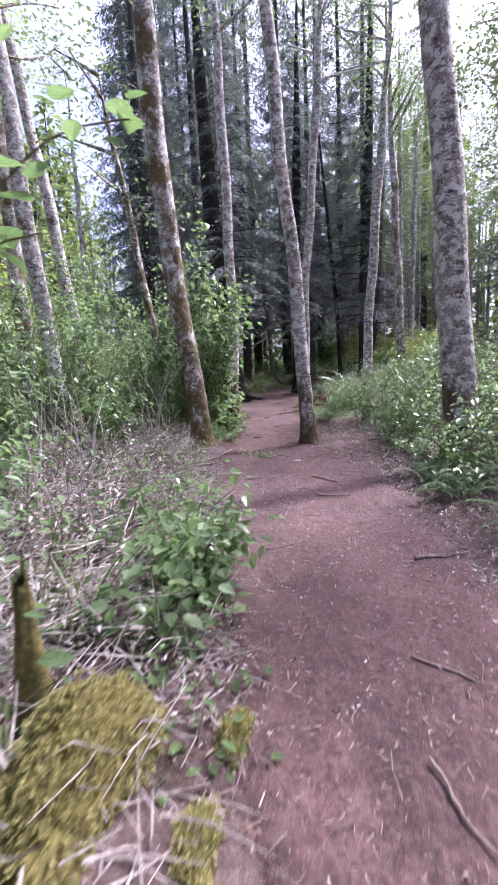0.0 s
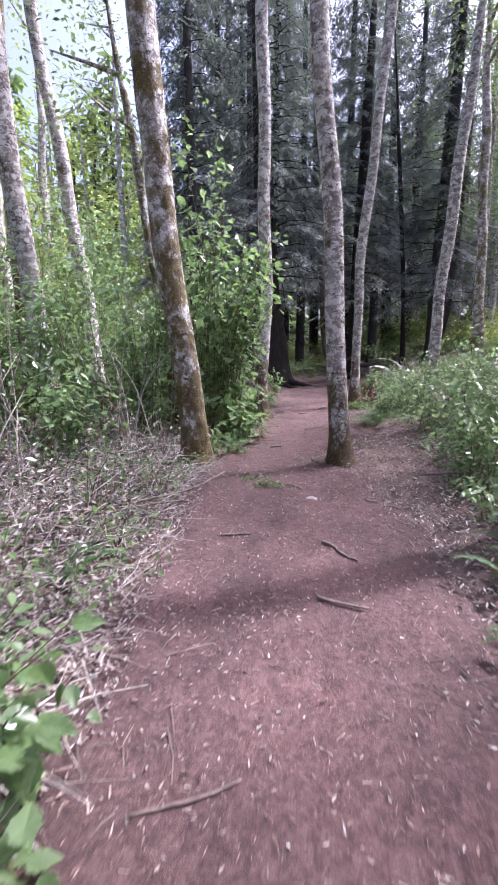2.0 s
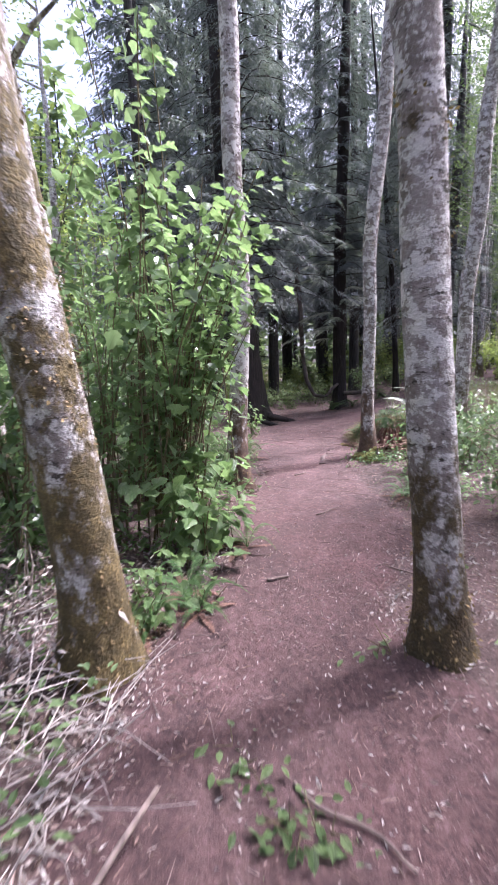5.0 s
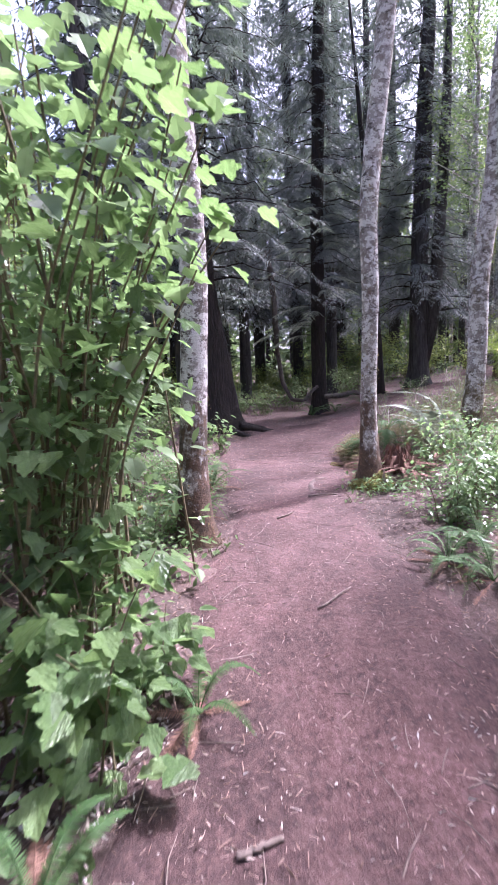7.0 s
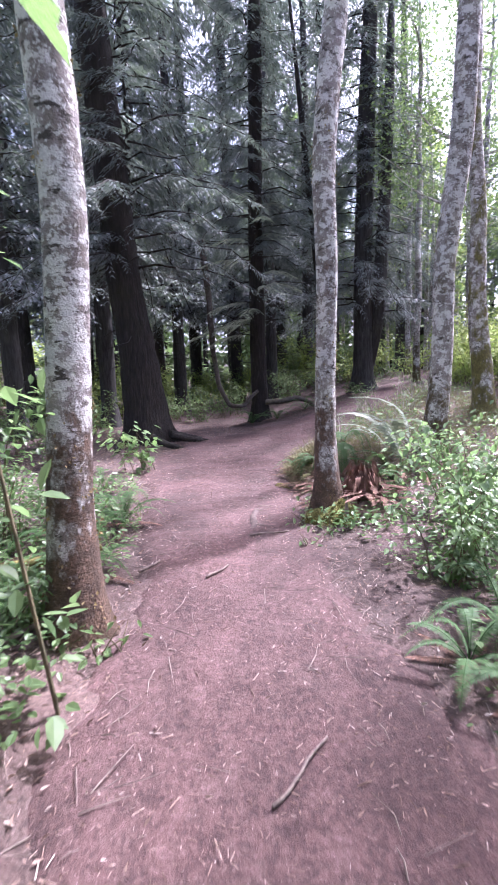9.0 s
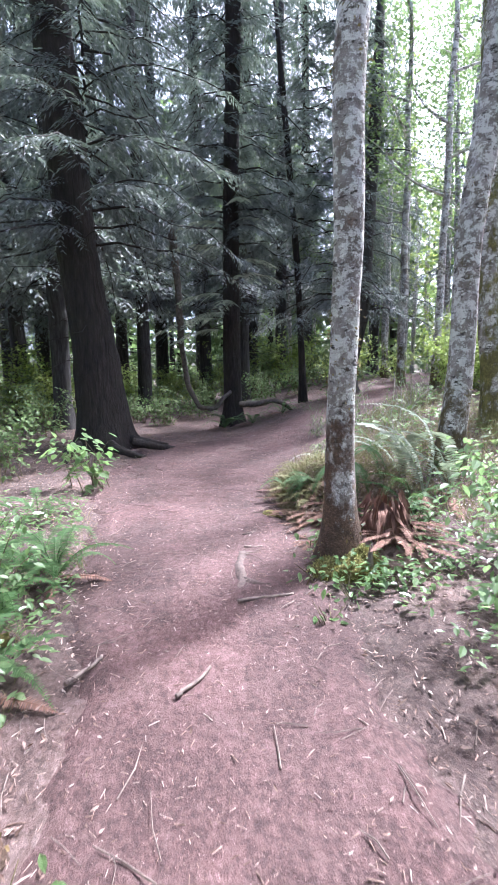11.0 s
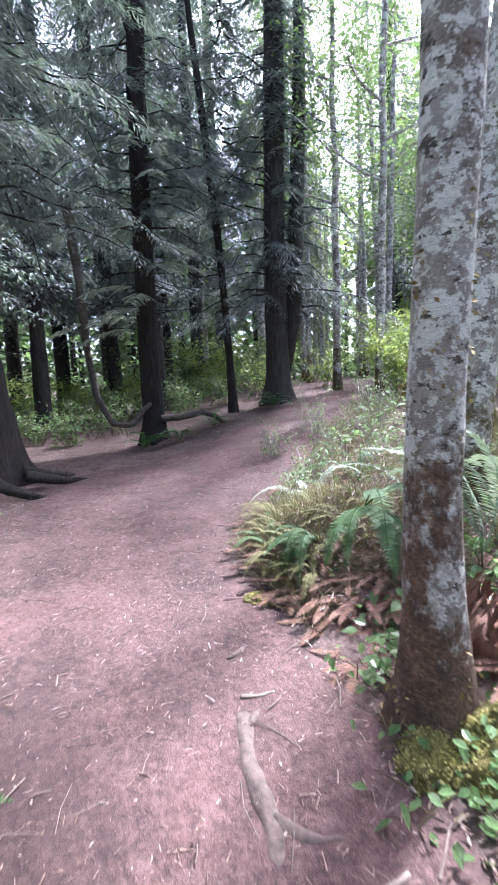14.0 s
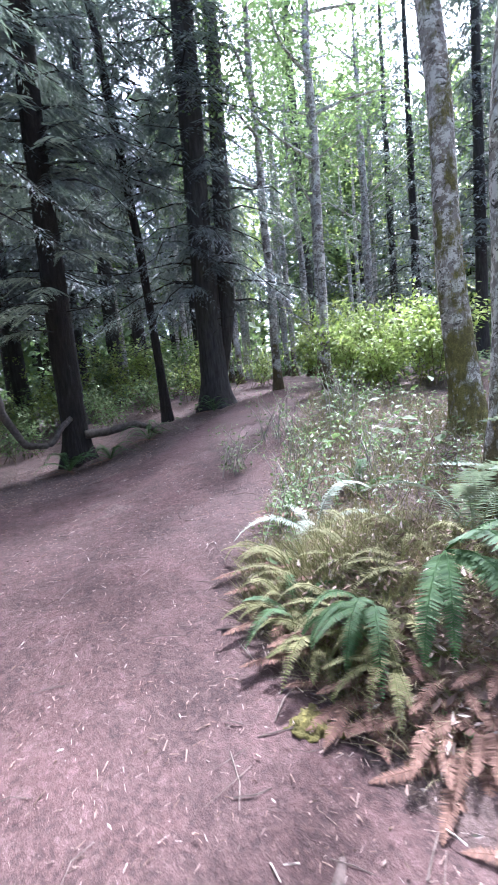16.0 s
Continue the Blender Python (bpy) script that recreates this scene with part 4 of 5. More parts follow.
# broad-leaved maple shrub that hangs over the path
MAPLE_LABEL = "vine maple with broad lobed leaves over the path"
shrub(-0.9, 9.8, 0.75, 3.3, 13, 420, 0.115, M_LEAF, MAPLE_LABEL, "vine_maple", shape=MAPLE, one_by_one=300, low=0.2, lean=(0.36, -0.2))
shrub(-0.85, 10.1, 0.45, 3.2, 12, 420, 0.10, M_LEAF, MAPLE_LABEL, "vine_maple", shape=MAPLE, one_by_one=300, low=0.5, lean=(0.58, -0.05))
shrub(-0.50, 9.35, 0.42, 1.05, 12, 190, 0.135, M_LEAF, MAPLE_LABEL, "vine_maple", shape=MAPLE, one_by_one=190, low=0.15)
shrub(-1.15, 10.3, 0.8, 4.6, 12, 400, 0.12, M_LEAF, "tall vine maple with broad lobed leaves", "vine_maple", shape=MAPLE, low=0.55, lean=(0.35, -0.5))
shrub(-1.5, 10.6, 0.8, 3.6, 12, 260, 0.14, M_LEAF, MAPLE_LABEL, "vine_maple", shape=LOBED, low=0.2)
shrub(-0.55, 8.25, 0.22, 0.45, 9, 90, 0.085, M_LEAF, "toothed green weed under the maple", "weed", "weeds by the path", shape=TOOTHED, one_by_one=90)
shrub(-0.2, 8.6, 0.15, 0.2, 7, 40, 0.07, M_LEAF, "toothed green weed under the maple", "weed", "weeds by the path", shape=TOOTHED, one_by_one=40)
shrub(-0.38, 9.75, 0.25, 0.5, 10, 120, 0.10, M_LEAF, "toothed green weed under the maple", "weed", "weeds by the path", shape=TOOTHED, one_by_one=120)
for x, y, tl in [(-1.0, 13.5, 0.7), (-1.6, 13.4, 0.9), (-0.9, 12.0, 0.5), (-1.7, 11.6, 1.0), (-2.3, 12.6, 1.1)]:
    shrub(x, y, 0.45, tl, 10, 420, 0.065, M_LEAF, "low green bush behind the slim alder", "bush", "bushes of the undergrowth")
# bushes of the other side
for x, y, sp, tl, n, z in [(2.75, 8.3, 0.85, 1.35, 1500, 0.08), (3.3, 9.4, 0.9, 1.6, 1500, 0.08), (2.65, 7.2, 0.55, 1.0, 800, 0.08), (2.6, 10.5, 0.8, 1.25, 1300, 0.075), (4.0, 8.4, 1.0, 1.8, 1500, 0.085), (3.6, 11.4, 1.0, 1.6, 1400, 0.08), (1.95, 12.2, 0.45, 0.8, 900, 0.065), (2.35, 12.9, 0.6, 1.0, 1100, 0.07), (2.9, 13.6, 0.7, 1.2, 1100, 0.075), (3.9, 14.0, 0.8, 1.4, 1200, 0.08), (2.5, 4.7, 0.3, 0.4, 200, 0.08), (2.65, 5.5, 0.4, 0.75, 500, 0.075), (3.1, 5.2, 0.5, 1.0, 700, 0.08), (2.5, 6.3, 0.3, 0.45, 260, 0.07), (3.5, 4.6, 0.7, 0.9, 700, 0.09), (4.6, 12.2, 1.0, 1.7, 1300, 0.085), (5.0, 10.0, 1.0, 1.9, 1300, 0.085), (3.9, 6.6, 0.8, 1.5, 1000, 0.085), (5.6, 14.6, 1.0, 1.7, 1100, 0.09), (6.2, 12.2, 1.1, 2.2, 1200, 0.09)]:
    shrub(x, y, sp, tl, 14, n, z, M_LEAF, "pale-green leafy bush beside the path", "bush", "bushes of the undergrowth")
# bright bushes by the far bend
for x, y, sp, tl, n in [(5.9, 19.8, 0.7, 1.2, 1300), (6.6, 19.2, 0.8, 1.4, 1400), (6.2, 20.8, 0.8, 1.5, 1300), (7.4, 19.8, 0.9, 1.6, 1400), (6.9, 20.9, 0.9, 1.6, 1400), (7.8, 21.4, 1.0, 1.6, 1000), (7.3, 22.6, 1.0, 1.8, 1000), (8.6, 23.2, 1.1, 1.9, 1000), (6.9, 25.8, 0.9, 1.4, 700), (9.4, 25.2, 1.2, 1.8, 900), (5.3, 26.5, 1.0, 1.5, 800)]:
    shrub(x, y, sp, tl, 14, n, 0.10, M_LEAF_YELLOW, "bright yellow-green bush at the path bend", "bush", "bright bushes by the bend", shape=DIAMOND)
for x, y, sp, tl, n in [(0.2, 26.0, 1.2, 1.3, 900), (2.6, 27.0, 1.2, 1.2, 900), (-1.5, 25.6, 1.0, 1.2, 800), (-3.2, 22.4, 1.0, 1.3, 800), (-2.6, 17.6, 0.7, 1.0, 600), (-4.0, 19.2, 1.1, 1.5, 900), (-4.6, 15.6, 1.1, 1.7, 900), (4.0, 27.0, 1.0, 1.2, 700), (-0.6, 24.6, 0.5, 0.9, 400)]:
    shrub(x, y, sp, tl, 12, n, 0.10, M_LEAF_FAR, "green bush behind the clearing", "bush", "bushes behind the clearing", shape=DIAMOND)
# Conifers shade these bushes; two in three get sunlight as yellow leaf colour.
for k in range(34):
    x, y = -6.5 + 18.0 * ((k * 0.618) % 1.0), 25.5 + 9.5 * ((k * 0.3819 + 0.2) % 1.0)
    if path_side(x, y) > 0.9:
        shrub(x, y, 1.3, 1.4 + 1.5 * ((k * 0.7548) % 1.0), 9, 750, 0.14, M_LEAF_YELLOW if k % 3 else M_LEAF_FAR, "bush between dark trunks, sunlight painted into its leaves" if k % 3 else "green bush behind the clearing", "bush", "bushes behind the clearing", shape=DIAMOND)
shrub(-1.1, 16.6, 0.5, 0.8, 10, 170, 0.125, M_LEAF, "small leafy plant at the edge of the clearing", "seedling", one_by_one=170)


for x, y, n in [(0.35, 7.12, 44), (0.50, 7.05, 36), (0.2, 7.35, 28)]:
    shrub(x, y, 0.16, 0.12, 6, n, 0.06, M_LEAF, "low seedling growing in the middle of the path", "seedling", "path seedlings", one_by_one=n)
for x, y, n in [(0.42, 1.35, 30), (0.5, 1.75, 26), (0.3, 1.9, 30), (0.1, 1.8, 30), (1.25, 13.35, 20), (1.05, 13.05, 14), (1.2, 13.6, 30), (1.35, 13.75, 40), (1.15, 13.85, 26), (1.3, 14.25, 40), (1.12, 13.6, 26), (1.3, 13.5, 30), (1.5, 13.45, 30), (1.45, 14.1, 40), (1.55, 14.4, 30), (1.6, 13.6, 36), (1.75, 13.4, 30), (-0.55, 11.65, 40), (-0.3, 11.6, 20), (0.0, 4.9, 16), (-0.3, 5.6, 16), (-0.75, 7.3, 20), (1.75, 11.3, 30), (1.6, 10.9, 24), (1.55, 9.2, 22), (1.7, 8.2, 24), (0.92, 8.1, 30)]:
    shrub(x, y, 0.16, 0.17, 6, n, 0.06, M_LEAF, "small pale-green creeping plant on the soil", "creeping_plant", "creeping plants", one_by_one=n)


for x, y, tl, n in [(1.55, 14.38, 0.22, 60), (1.72, 14.2, 0.3, 80), (1.62, 14.6, 0.2, 50), (1.9, 14.32, 0.3, 80), (2.05, 14.1, 0.35, 90), (1.45, 14.2, 0.18, 40), (2.2, 14.35, 0.4, 90)]:
    shrub(x, y, 0.2, tl, 7, n, 0.07, M_LEAF, "green toothed weed at the foot of the bank", "weed", "weeds by the path", shape=TOOTHED)


def frond_mesh(length, width, pairs, mat, arch, blade=0.0105):
    """A feathery fern frond that springs from the origin along +y and arches over."""
    u = np.linspace(0, 1, 9)
    mid = np.stack([np.zeros(9), length * (u - 0.12 * u ** 2), length * arch * (u * 1.7 - 1.75 * u ** 2)], 1)
    parts = [tube(mid, np.linspace(0.006, 0.0015, 9), 4, cap=False)]
    q = np.linspace(0.10, 0.98, pairs)
    c = np.stack([np.interp(q, u, mid[:, d]) for d in range(3)], 1)
    w = width * np.sin(np.pi * np.clip(q * 0.9 + 0.12, 0, 1)) ** 0.7 + 0.01
    for side in (-1, 1):
        for p, ln in zip(c, w):
            ln *= rng.uniform(0.85, 1.1)
            d = np.array([side, 0.35 + rng.normal(0, 0.08), -0.18 + rng.normal(0, 0.1)])
            d /= np.linalg.norm(d)
            t = np.array([-d[1] * side, abs(d[0]), 0]) * length * blade
            parts.append((np.array([p - t, p + t, p + d * ln * 0.6 + t * 0.8, p + d * ln, p + d * ln * 0.6 - t * 0.8]), [(0, 1, 2, 3, 4)]))
    v, f = gather(parts)
    me = bpy.data.meshes.new("frond")
    me.from_pydata(v.tolist(), [], f)
    me.materials.append(mat)
    return me


FRONDS = [frond_mesh(0.85, 0.08, 54, M_FERN, a, 0.0075) for a in (0.45, 0.65, 0.9)]
M_FERN_OLIVE = leaf_material("fern_olive", (0.07, 0.072, 0.024), (0.125, 0.118, 0.044), (0.20, 0.18, 0.08), 0.75, 0.15, spec=0.3)
FRONDS_OLIVE = [frond_mesh(0.6, 0.05, 40, M_FERN_OLIVE, a, 0.009) for a in (0.35, 0.5, 0.7)]
FRONDS_SHEEN = [frond_mesh(1.0, 0.10, 52, M_FERN_SHEEN, a, 0.0085) for a in (0.45, 0.6, 0.75)]
FRONDS_DEAD = [frond_mesh(0.7, 0.065, 44, M_FERN_DEAD, a, 0.0075) for a in (0.05, 0.15)]


def fern(x, y, fronds, scale, dead=0, name="sword_fern", a0=None, span=6.28, lift=0.03, label="green sword fern with long arching fronds", rise=0.0, pale=False):
    ob = thing(name, x, y, float(height(x, y)) + lift, label, "fern", "sword ferns")
    for k in range(fronds + dead):
        me = (FRONDS_OLIVE if pale == "olive" else FRONDS_SHEEN if pale else FRONDS)[k % 3] if k < fronds else FRONDS_DEAD[k % 2]
        o = new("frond", me)
        o.parent = ob
        a = (0 if a0 is None else a0) + (((k if k < fronds else 2.6 * k) / max(fronds, 1) - 0.5) * span if fronds else ((k + 0.5) / dead - 0.5) * 5.0) + rng.normal(0, 0.18)
        s = scale * rng.uniform(0.75, 1.15)
        o.matrix_basis = Matrix.Rotation(a, 4, "Z") @ Matrix.Rotation(rng.uniform(0.0, 0.45) + rise if k < fronds else -0.05, 4, "X") @ Matrix.Scale(s, 4)
        if k >= fronds:
            o["label"] = "withered brown frond"
    return ob


fern(1.86, 15.2, 9, 0.8, 0, a0=3.05, span=1.3, lift=0.5, rise=-0.6)
fern(1.5, 15.25, 9, 0.55, 0, a0=2.0, span=1.6, lift=0.2, rise=-0.4, pale="olive", label="olive-green fern tangled on the bank")
fern(1.55, 15.35, 9, 0.6, 2, a0=1.9, span=1.6, lift=0.26, rise=-0.5)
fern(1.35, 15.75, 5, 0.5, 4, lift=0.1)
fern(2.3, 14.6, 6, 0.85, 6, lift=0.05, rise=0.25, a0=2.9, span=3.5)
fern(1.85, 13.95, 4, 0.6, 10, lift=0.3, a0=4.5, span=1.8)
# The pale ferns below wear their bright reflections as frond colour.
fern(2.5, 14.8, 3, 1.15, 2, rise=0.62, a0=1.15, span=0.5, lift=0.2, pale=True, label="sword fern with pale sheen painted on long fronds")
fern(2.7, 15.7, 4, 1.15, 3, rise=0.45, a0=2.4, span=1.6, pale=True, label="sword fern with pale sheen painted on long fronds")
fern(3.0, 15.2, 4, 1.2, 3, rise=0.5, a0=2.0, span=2.0, pale=True, label="sword fern with pale sheen painted on long fronds")
fern(2.1, 16.6, 6, 0.7, 5, pale=True, label="sword fern with pale sheen painted on long fronds")
fern(2.8, 16.9, 6, 0.8, 4)
fern(3.3, 15.6, 7, 0.8, 4)
for x, y, z in [(1.45, 15.15, 0.12), (1.5, 15.5, 0.18), (1.65, 15.3, 0.2), (1.85, 15.35, 0.3), (1.75, 15.7, 0.26), (1.4, 15.9, 0.08), (1.6, 16.1, 0.12), (2.1, 15.6, 0.32), (2.3, 15.3, 0.25), (2.0, 16.0, 0.25), (1.35, 15.5, 0.08), (2.35, 16.2, 0.12), (1.7, 16.5, 0.05), (2.6, 15.6, 0.1)]:
    fern(x, y, 11, 0.7, 3, a0=2.2, span=5.0, lift=z, rise=-0.1, pale="olive", label="olive-green fern tangled on the bank")
for x, y, z in [(1.42, 15.0, 0.05), (1.52, 14.8, 0.05), (1.68, 14.72, 0.06), (1.85, 14.65, 0.08), (1.32, 15.2, 0.05), (2.0, 14.5, 0.1), (1.6, 14.95, 0.16), (1.8, 14.85, 0.2), (1.3, 14.35, 0.02), (1.9, 13.75, 0.2), (1.75, 13.75, 0.26), (1.95, 14.0, 0.25), (2.2, 15.8, 0.25), (1.75, 15.9, 0.2), (2.4, 15.0, 0.1), (2.9, 17.2, 0.05), (2.2, 17.2, 0.05), (1.38, 14.75, 0.03), (1.5, 14.62, 0.03), (1.65, 14.55, 0.04), (1.45, 14.9, 0.1), (1.75, 14.68, 0.12), (1.58, 14.78, 0.12)]:
    fern(x, y, 0, 0.55, 9, name="withered_fern", a0=2.5, span=1.2, lift=z, label="withered brown fern collapsed on the bank")
fern(1.05, 22.55, 13, 0.85, 3)
fern(1.75, 22.4, 13, 0.8, 2)
fern(2.6, 22.8, 12, 0.8, 3)
fern(4.2, 23.2, 10, 0.8, 2)
fern(-0.42, 8.75, 8, 0.5, 9)
fern(-0.25, 8.45, 7, 0.45, 7)
fern(-0.5, 8.2, 6, 0.4, 6)
fern(-0.1, 9.6, 6, 0.5, 6)
fern(-0.75, 12.6, 9, 0.75, 6)
fern(-0.72, 13.9, 12, 0.75, 4)
fern(1.55, 11.3, 10, 0.55, 5)
fern(1.75, 10.95, 9, 0.6, 5)
for x, y, sc in [(-1.15, 12.1, 0.7), (-1.5, 12.9, 0.8), (-0.95, 13.0, 0.6), (-1.9, 12.2, 0.8), (-1.25, 11.5, 0.6), (-1.3, 13.8, 0.8), (-2.2, 13.4, 0.8), (-1.7, 14.6, 0.8), (-0.95, 14.4, 0.5), (-1.3, 15.4, 0.6)]:
    fern(x, y, 9, sc, 5)
fern(-0.9, 13.4, 9, 0.7, 2)
fern(-0.35, 2.1, 8, 0.5, 5)
fern(-0.7, 3.4, 9, 0.7, 5)
fern(-0.45, 4.6, 7, 0.5, 6)
fern(-1.0, 5.3, 7, 0.55, 5)
fern(-0.8, 6.2, 6, 0.45, 5)
fern(2.6, 3.4, 9, 0.7, 4)
fern(2.45, 4.4, 9, 0.7, 3)
fern(2.3, 5.1, 8, 0.55, 4)
fern(2.75, 4.9, 9, 0.8, 3)
fern(2.5, 5.6, 8, 0.6, 4)
fern(1.9, 11.6, 9, 0.6, 3)
fern(-1.3, 6.9, 8, 0.7, 4)
fern(-2.0, 7.6, 9, 0.8, 2)


# ---- fallen wood ----
def stick(a, b, r, label="dry stick lying on the path", bend=0.04, mat=M_STICK, name="stick", group="sticks on the ground", lift=0.0):
    ax, ay = a
    bx, by = b
    za, zb = float(height(ax, ay)) + r + 0.012 + lift, float(height(bx, by)) + r + 0.012 + lift
    n = 12
    u = np.linspace(0, 1, n)
    p = np.stack([ax + (bx - ax) * u, ay + (by - ay) * u, za + (zb - za) * u], 1)
    side = np.array([ay - by, bx - ax])
    p[:, :2] += (np.sin(np.pi * u) * rng.normal(0, bend) + np.sin(2.2 * np.pi * u) * rng.normal(0, bend * 0.5))[:, None] * side + rng.normal(0, r * 0.25, (n, 2))
    c = p[0].copy()
    v, f = tube(p - c, r * (1 - 0.4 * u), 7, 0.12, ax)
    ob = make(name, v, f, mat, smooth=True)
    ob.location = c
    return tagged(ob, label, "stick", group)


for a, b, r in [((1.12, 4.79), (1.42, 4.71), 0.012), ((2.35, 5.50), (2.72, 5.22), 0.025), ((0.3, 5.59), (0.53, 5.66), 0.012), ((1.10, 5.62), (1.36, 5.32), 0.012), ((0.19, 12.5), (0.35, 12.7), 0.012), ((0.55, 13.36), (0.92, 13.41), 0.014), ((1.27, 1.42), (1.36, 1.1), 0.007), ((1.36, 2.0), (1.58, 1.83), 0.008), ((1.68, 3.12), (2.04, 3.18), 0.012), ((0.68, 14.32), (0.84, 14.3), 0.012), ((0.14, 8.97), (0.30, 9.04), 0.014), ((-0.33, 12.66), (-0.2, 12.87), 0.014), ((1.66, 3.1), (1.9, 3.12), 0.016), ((0.42, 7.24), (0.82, 6.96), 0.008), ((1.45, 6.7), (1.75, 6.5), 0.012), ((0.62, 3.3), (0.95, 3.5), 0.007), ((0.5, 10.6), (0.75, 10.9), 0.008), ((1.0, 9.3), (1.3, 9.1), 0.009)]:
    stick(a, b, r)
for a, b, r, l in [((-0.9, 4.6), (0.05, 7.0), 0.016, 0.12), ((-1.2, 5.6), (-0.2, 6.1), 0.014, 0.10), ((-1.5, 4.8), (-0.4, 5.1), 0.013, 0.1), ((-0.7, 6.7), (-2.2, 6.2), 0.018, 0.14), ((-0.35, 3.9), (-1.6, 4.6), 0.013, 0.12), ((2.0, 7.0), (3.4, 6.6), 0.014, 0.2)]:
    stick(a, b, r, "long pale fallen branch in the brush", 0.1, name="fallen_branch", group="fallen branches", lift=l)


def root(pts, r, label, name="tree_root"):
    p = resample(np.array([(x, y, float(height(x, y)) + z) for x, y, z in pts]), 0.06)
    c = p[0].copy()
    v, f = tube(p - c, np.linspace(r, r * 0.5, len(p)) * (1 + 0.06 * np.sin(np.arange(len(p)) * 1.3) + rng.normal(0, 0.03, len(p))), 12, 0.15, r * 99)
    ob = make(name, v, f, M_ROOT if name == "tree_root" else M_LIMB if name == "curled_limb" else M_CONIFER, smooth=True)
    ob.location = c
    return tagged(ob, label, "root" if name == "tree_root" else "branch", "surface roots")


ROOT_LABEL = "worn pale root crossing the path"
root([(0.68, 14.22, -0.04), (0.61, 13.95, -0.018), (0.62, 13.7, -0.014), (0.57, 13.52, -0.018), (0.40, 13.34, -0.05)], 0.06, ROOT_LABEL)
root([(0.62, 13.72, 0.0), (0.72, 13.56, 0.02), (0.82, 13.58, 0.012), (0.95, 13.62, -0.02)], 0.028, ROOT_LABEL)
root([(0.60, 14.05, -0.02), (0.70, 14.2, 0.012), (0.86, 14.28, -0.02)], 0.03, ROOT_LABEL)
root([(0.86, 14.75, -0.02), (0.72, 14.62, 0.014), (0.6, 14.66, -0.02)], 0.028, ROOT_LABEL)
# curled low limb of the conifer on the clearing
root([(-0.15, 23.0, 5.2), (-0.02, 23.0, 3.6), (0.02, 23.0, 2.2), (0.14, 23.0, 1.2), (0.42, 23.0, 0.58), (0.85, 23.0, 0.5), (1.08, 23.1, 0.78), (1.32, 23.35, 0.9)], 0.10, "bare limb curling up from the conifer foot", "curled_limb")
root([(1.5, 23.3, 0.5), (1.95, 23.2, 0.42), (2.4, 23.15, 0.4), (2.75, 23.1, 0.2), (2.95, 23.0, -0.08)], 0.09, "bent dark limb beside the conifer foot", "curled_limb")
for x, y, a in [(-1.0, 20.2, 0.4), (-0.9, 19.8, 0.0), (-1.3, 19.6, -0.9), (-1.9, 19.7, -1.9)]:
    root([(x, y, 0.18), (x + 0.35 * math.cos(a), y + 0.35 * math.sin(a), 0.1), (x + 0.9 * math.cos(a + 0.3), y + 0.9 * math.sin(a + 0.3), -0.04)], 0.09, "dark thick root at the conifer foot", "conifer_root")


def blob(name, x, y, rx, ry, rz, mat, label, category, seed=0.0, rough=0.2, sides=36, group="", turn=0.0):
    """A lumpy mound set into the ground."""
    n = sides
    th, ph = np.meshgrid(np.linspace(0, 2 * np.pi, n, endpoint=False), np.linspace(-0.25, np.pi / 2 - 0.04, n // 2))
    X, Y, Z = np.cos(th) * np.cos(ph), np.sin(th) * np.cos(ph), np.sin(ph)
    k = 1 + rough * (np.sin(3 * X + seed) * np.sin(4 * Y + seed) + 0.5 * np.sin(9 * X + 2 * seed) * np.sin(8 * Z + 7 * Y)) + 0.06 * rng.normal(size=X.shape)
    v = np.stack([(X * k * rx).ravel(), (Y * k * ry).ravel(), (Z * k * rz).ravel()], 1)
    i, j = np.meshgrid(np.arange(n // 2 - 1), np.arange(n), indexing="ij")
    a, b = (i * n + j).ravel(), (i * n + (j + 1) % n).ravel()
    f = np.stack([a, b, b + n, a + n], 1).tolist() + [tuple((n // 2 - 1) * n + q for q in range(n))]
    ob = make(name, v, f, mat, smooth=True)
    ob.location = (x, y, float(height(x, y)) - 0.02)
    ob.rotation_euler = (0, 0, turn)
    return tagged(ob, label, category, group)


blob("mossy_log", 0.12, 1.15, 0.19, 0.52, 0.34, M_MOSS, "rotting log under thick yellow-green moss", "log", 1.0, 0.18, 64, turn=-0.25)
def tufts(ob, n, size):
    """Upright moss shoots over a mound."""
    co = np.array([v.co for v in ob.data.vertices])
    nm = np.array([v.normal for v in ob.data.vertices])
    k = rng.integers(0, len(co), n)
    way = nm[k] + rng.normal(0, 0.5, (n, 3))
    tagged(make("moss_nap", *leaves(co[k] + rng.normal(0, size * 0.4, (n, 3)), way, rng.uniform(0.5, 1.3, n) * size, DIAMOND, 2.0), M_MOSS_TUFT, ob), kind="stuff")


tufts(bpy.data.objects["mossy_log"], 26000, 0.014)
stick((-2.6, 12.6), (-0.7, 12.95), 0.06, "dark mossy fallen branch in the undergrowth", 0.06, M_MOSS, "fallen_branch", "fallen branches", 0.04)
stick((-2.4, 12.1), (-0.75, 12.4), 0.035, "dark mossy fallen branch in the undergrowth", 0.08, M_MOSS, "fallen_branch", "fallen branches", 0.12)
stick((-0.9, 11.2), (-0.62, 12.5), 0.02, "dark mossy fallen branch in the undergrowth", 0.08, M_STICK, "fallen_branch", "fallen branches", 0.05)
blob("moss_clump", 0.52, 1.1, 0.08, 0.16, 0.07, M_MOSS, "clump of yellow moss at the path edge", "moss", 2.0, 0.2, 40, "moss clumps")
blob("moss_clump", 0.6, 1.52, 0.07, 0.13, 0.07, M_MOSS, "clump of yellow moss at the path edge", "moss", 3.0, 0.2, 40, "moss clumps")
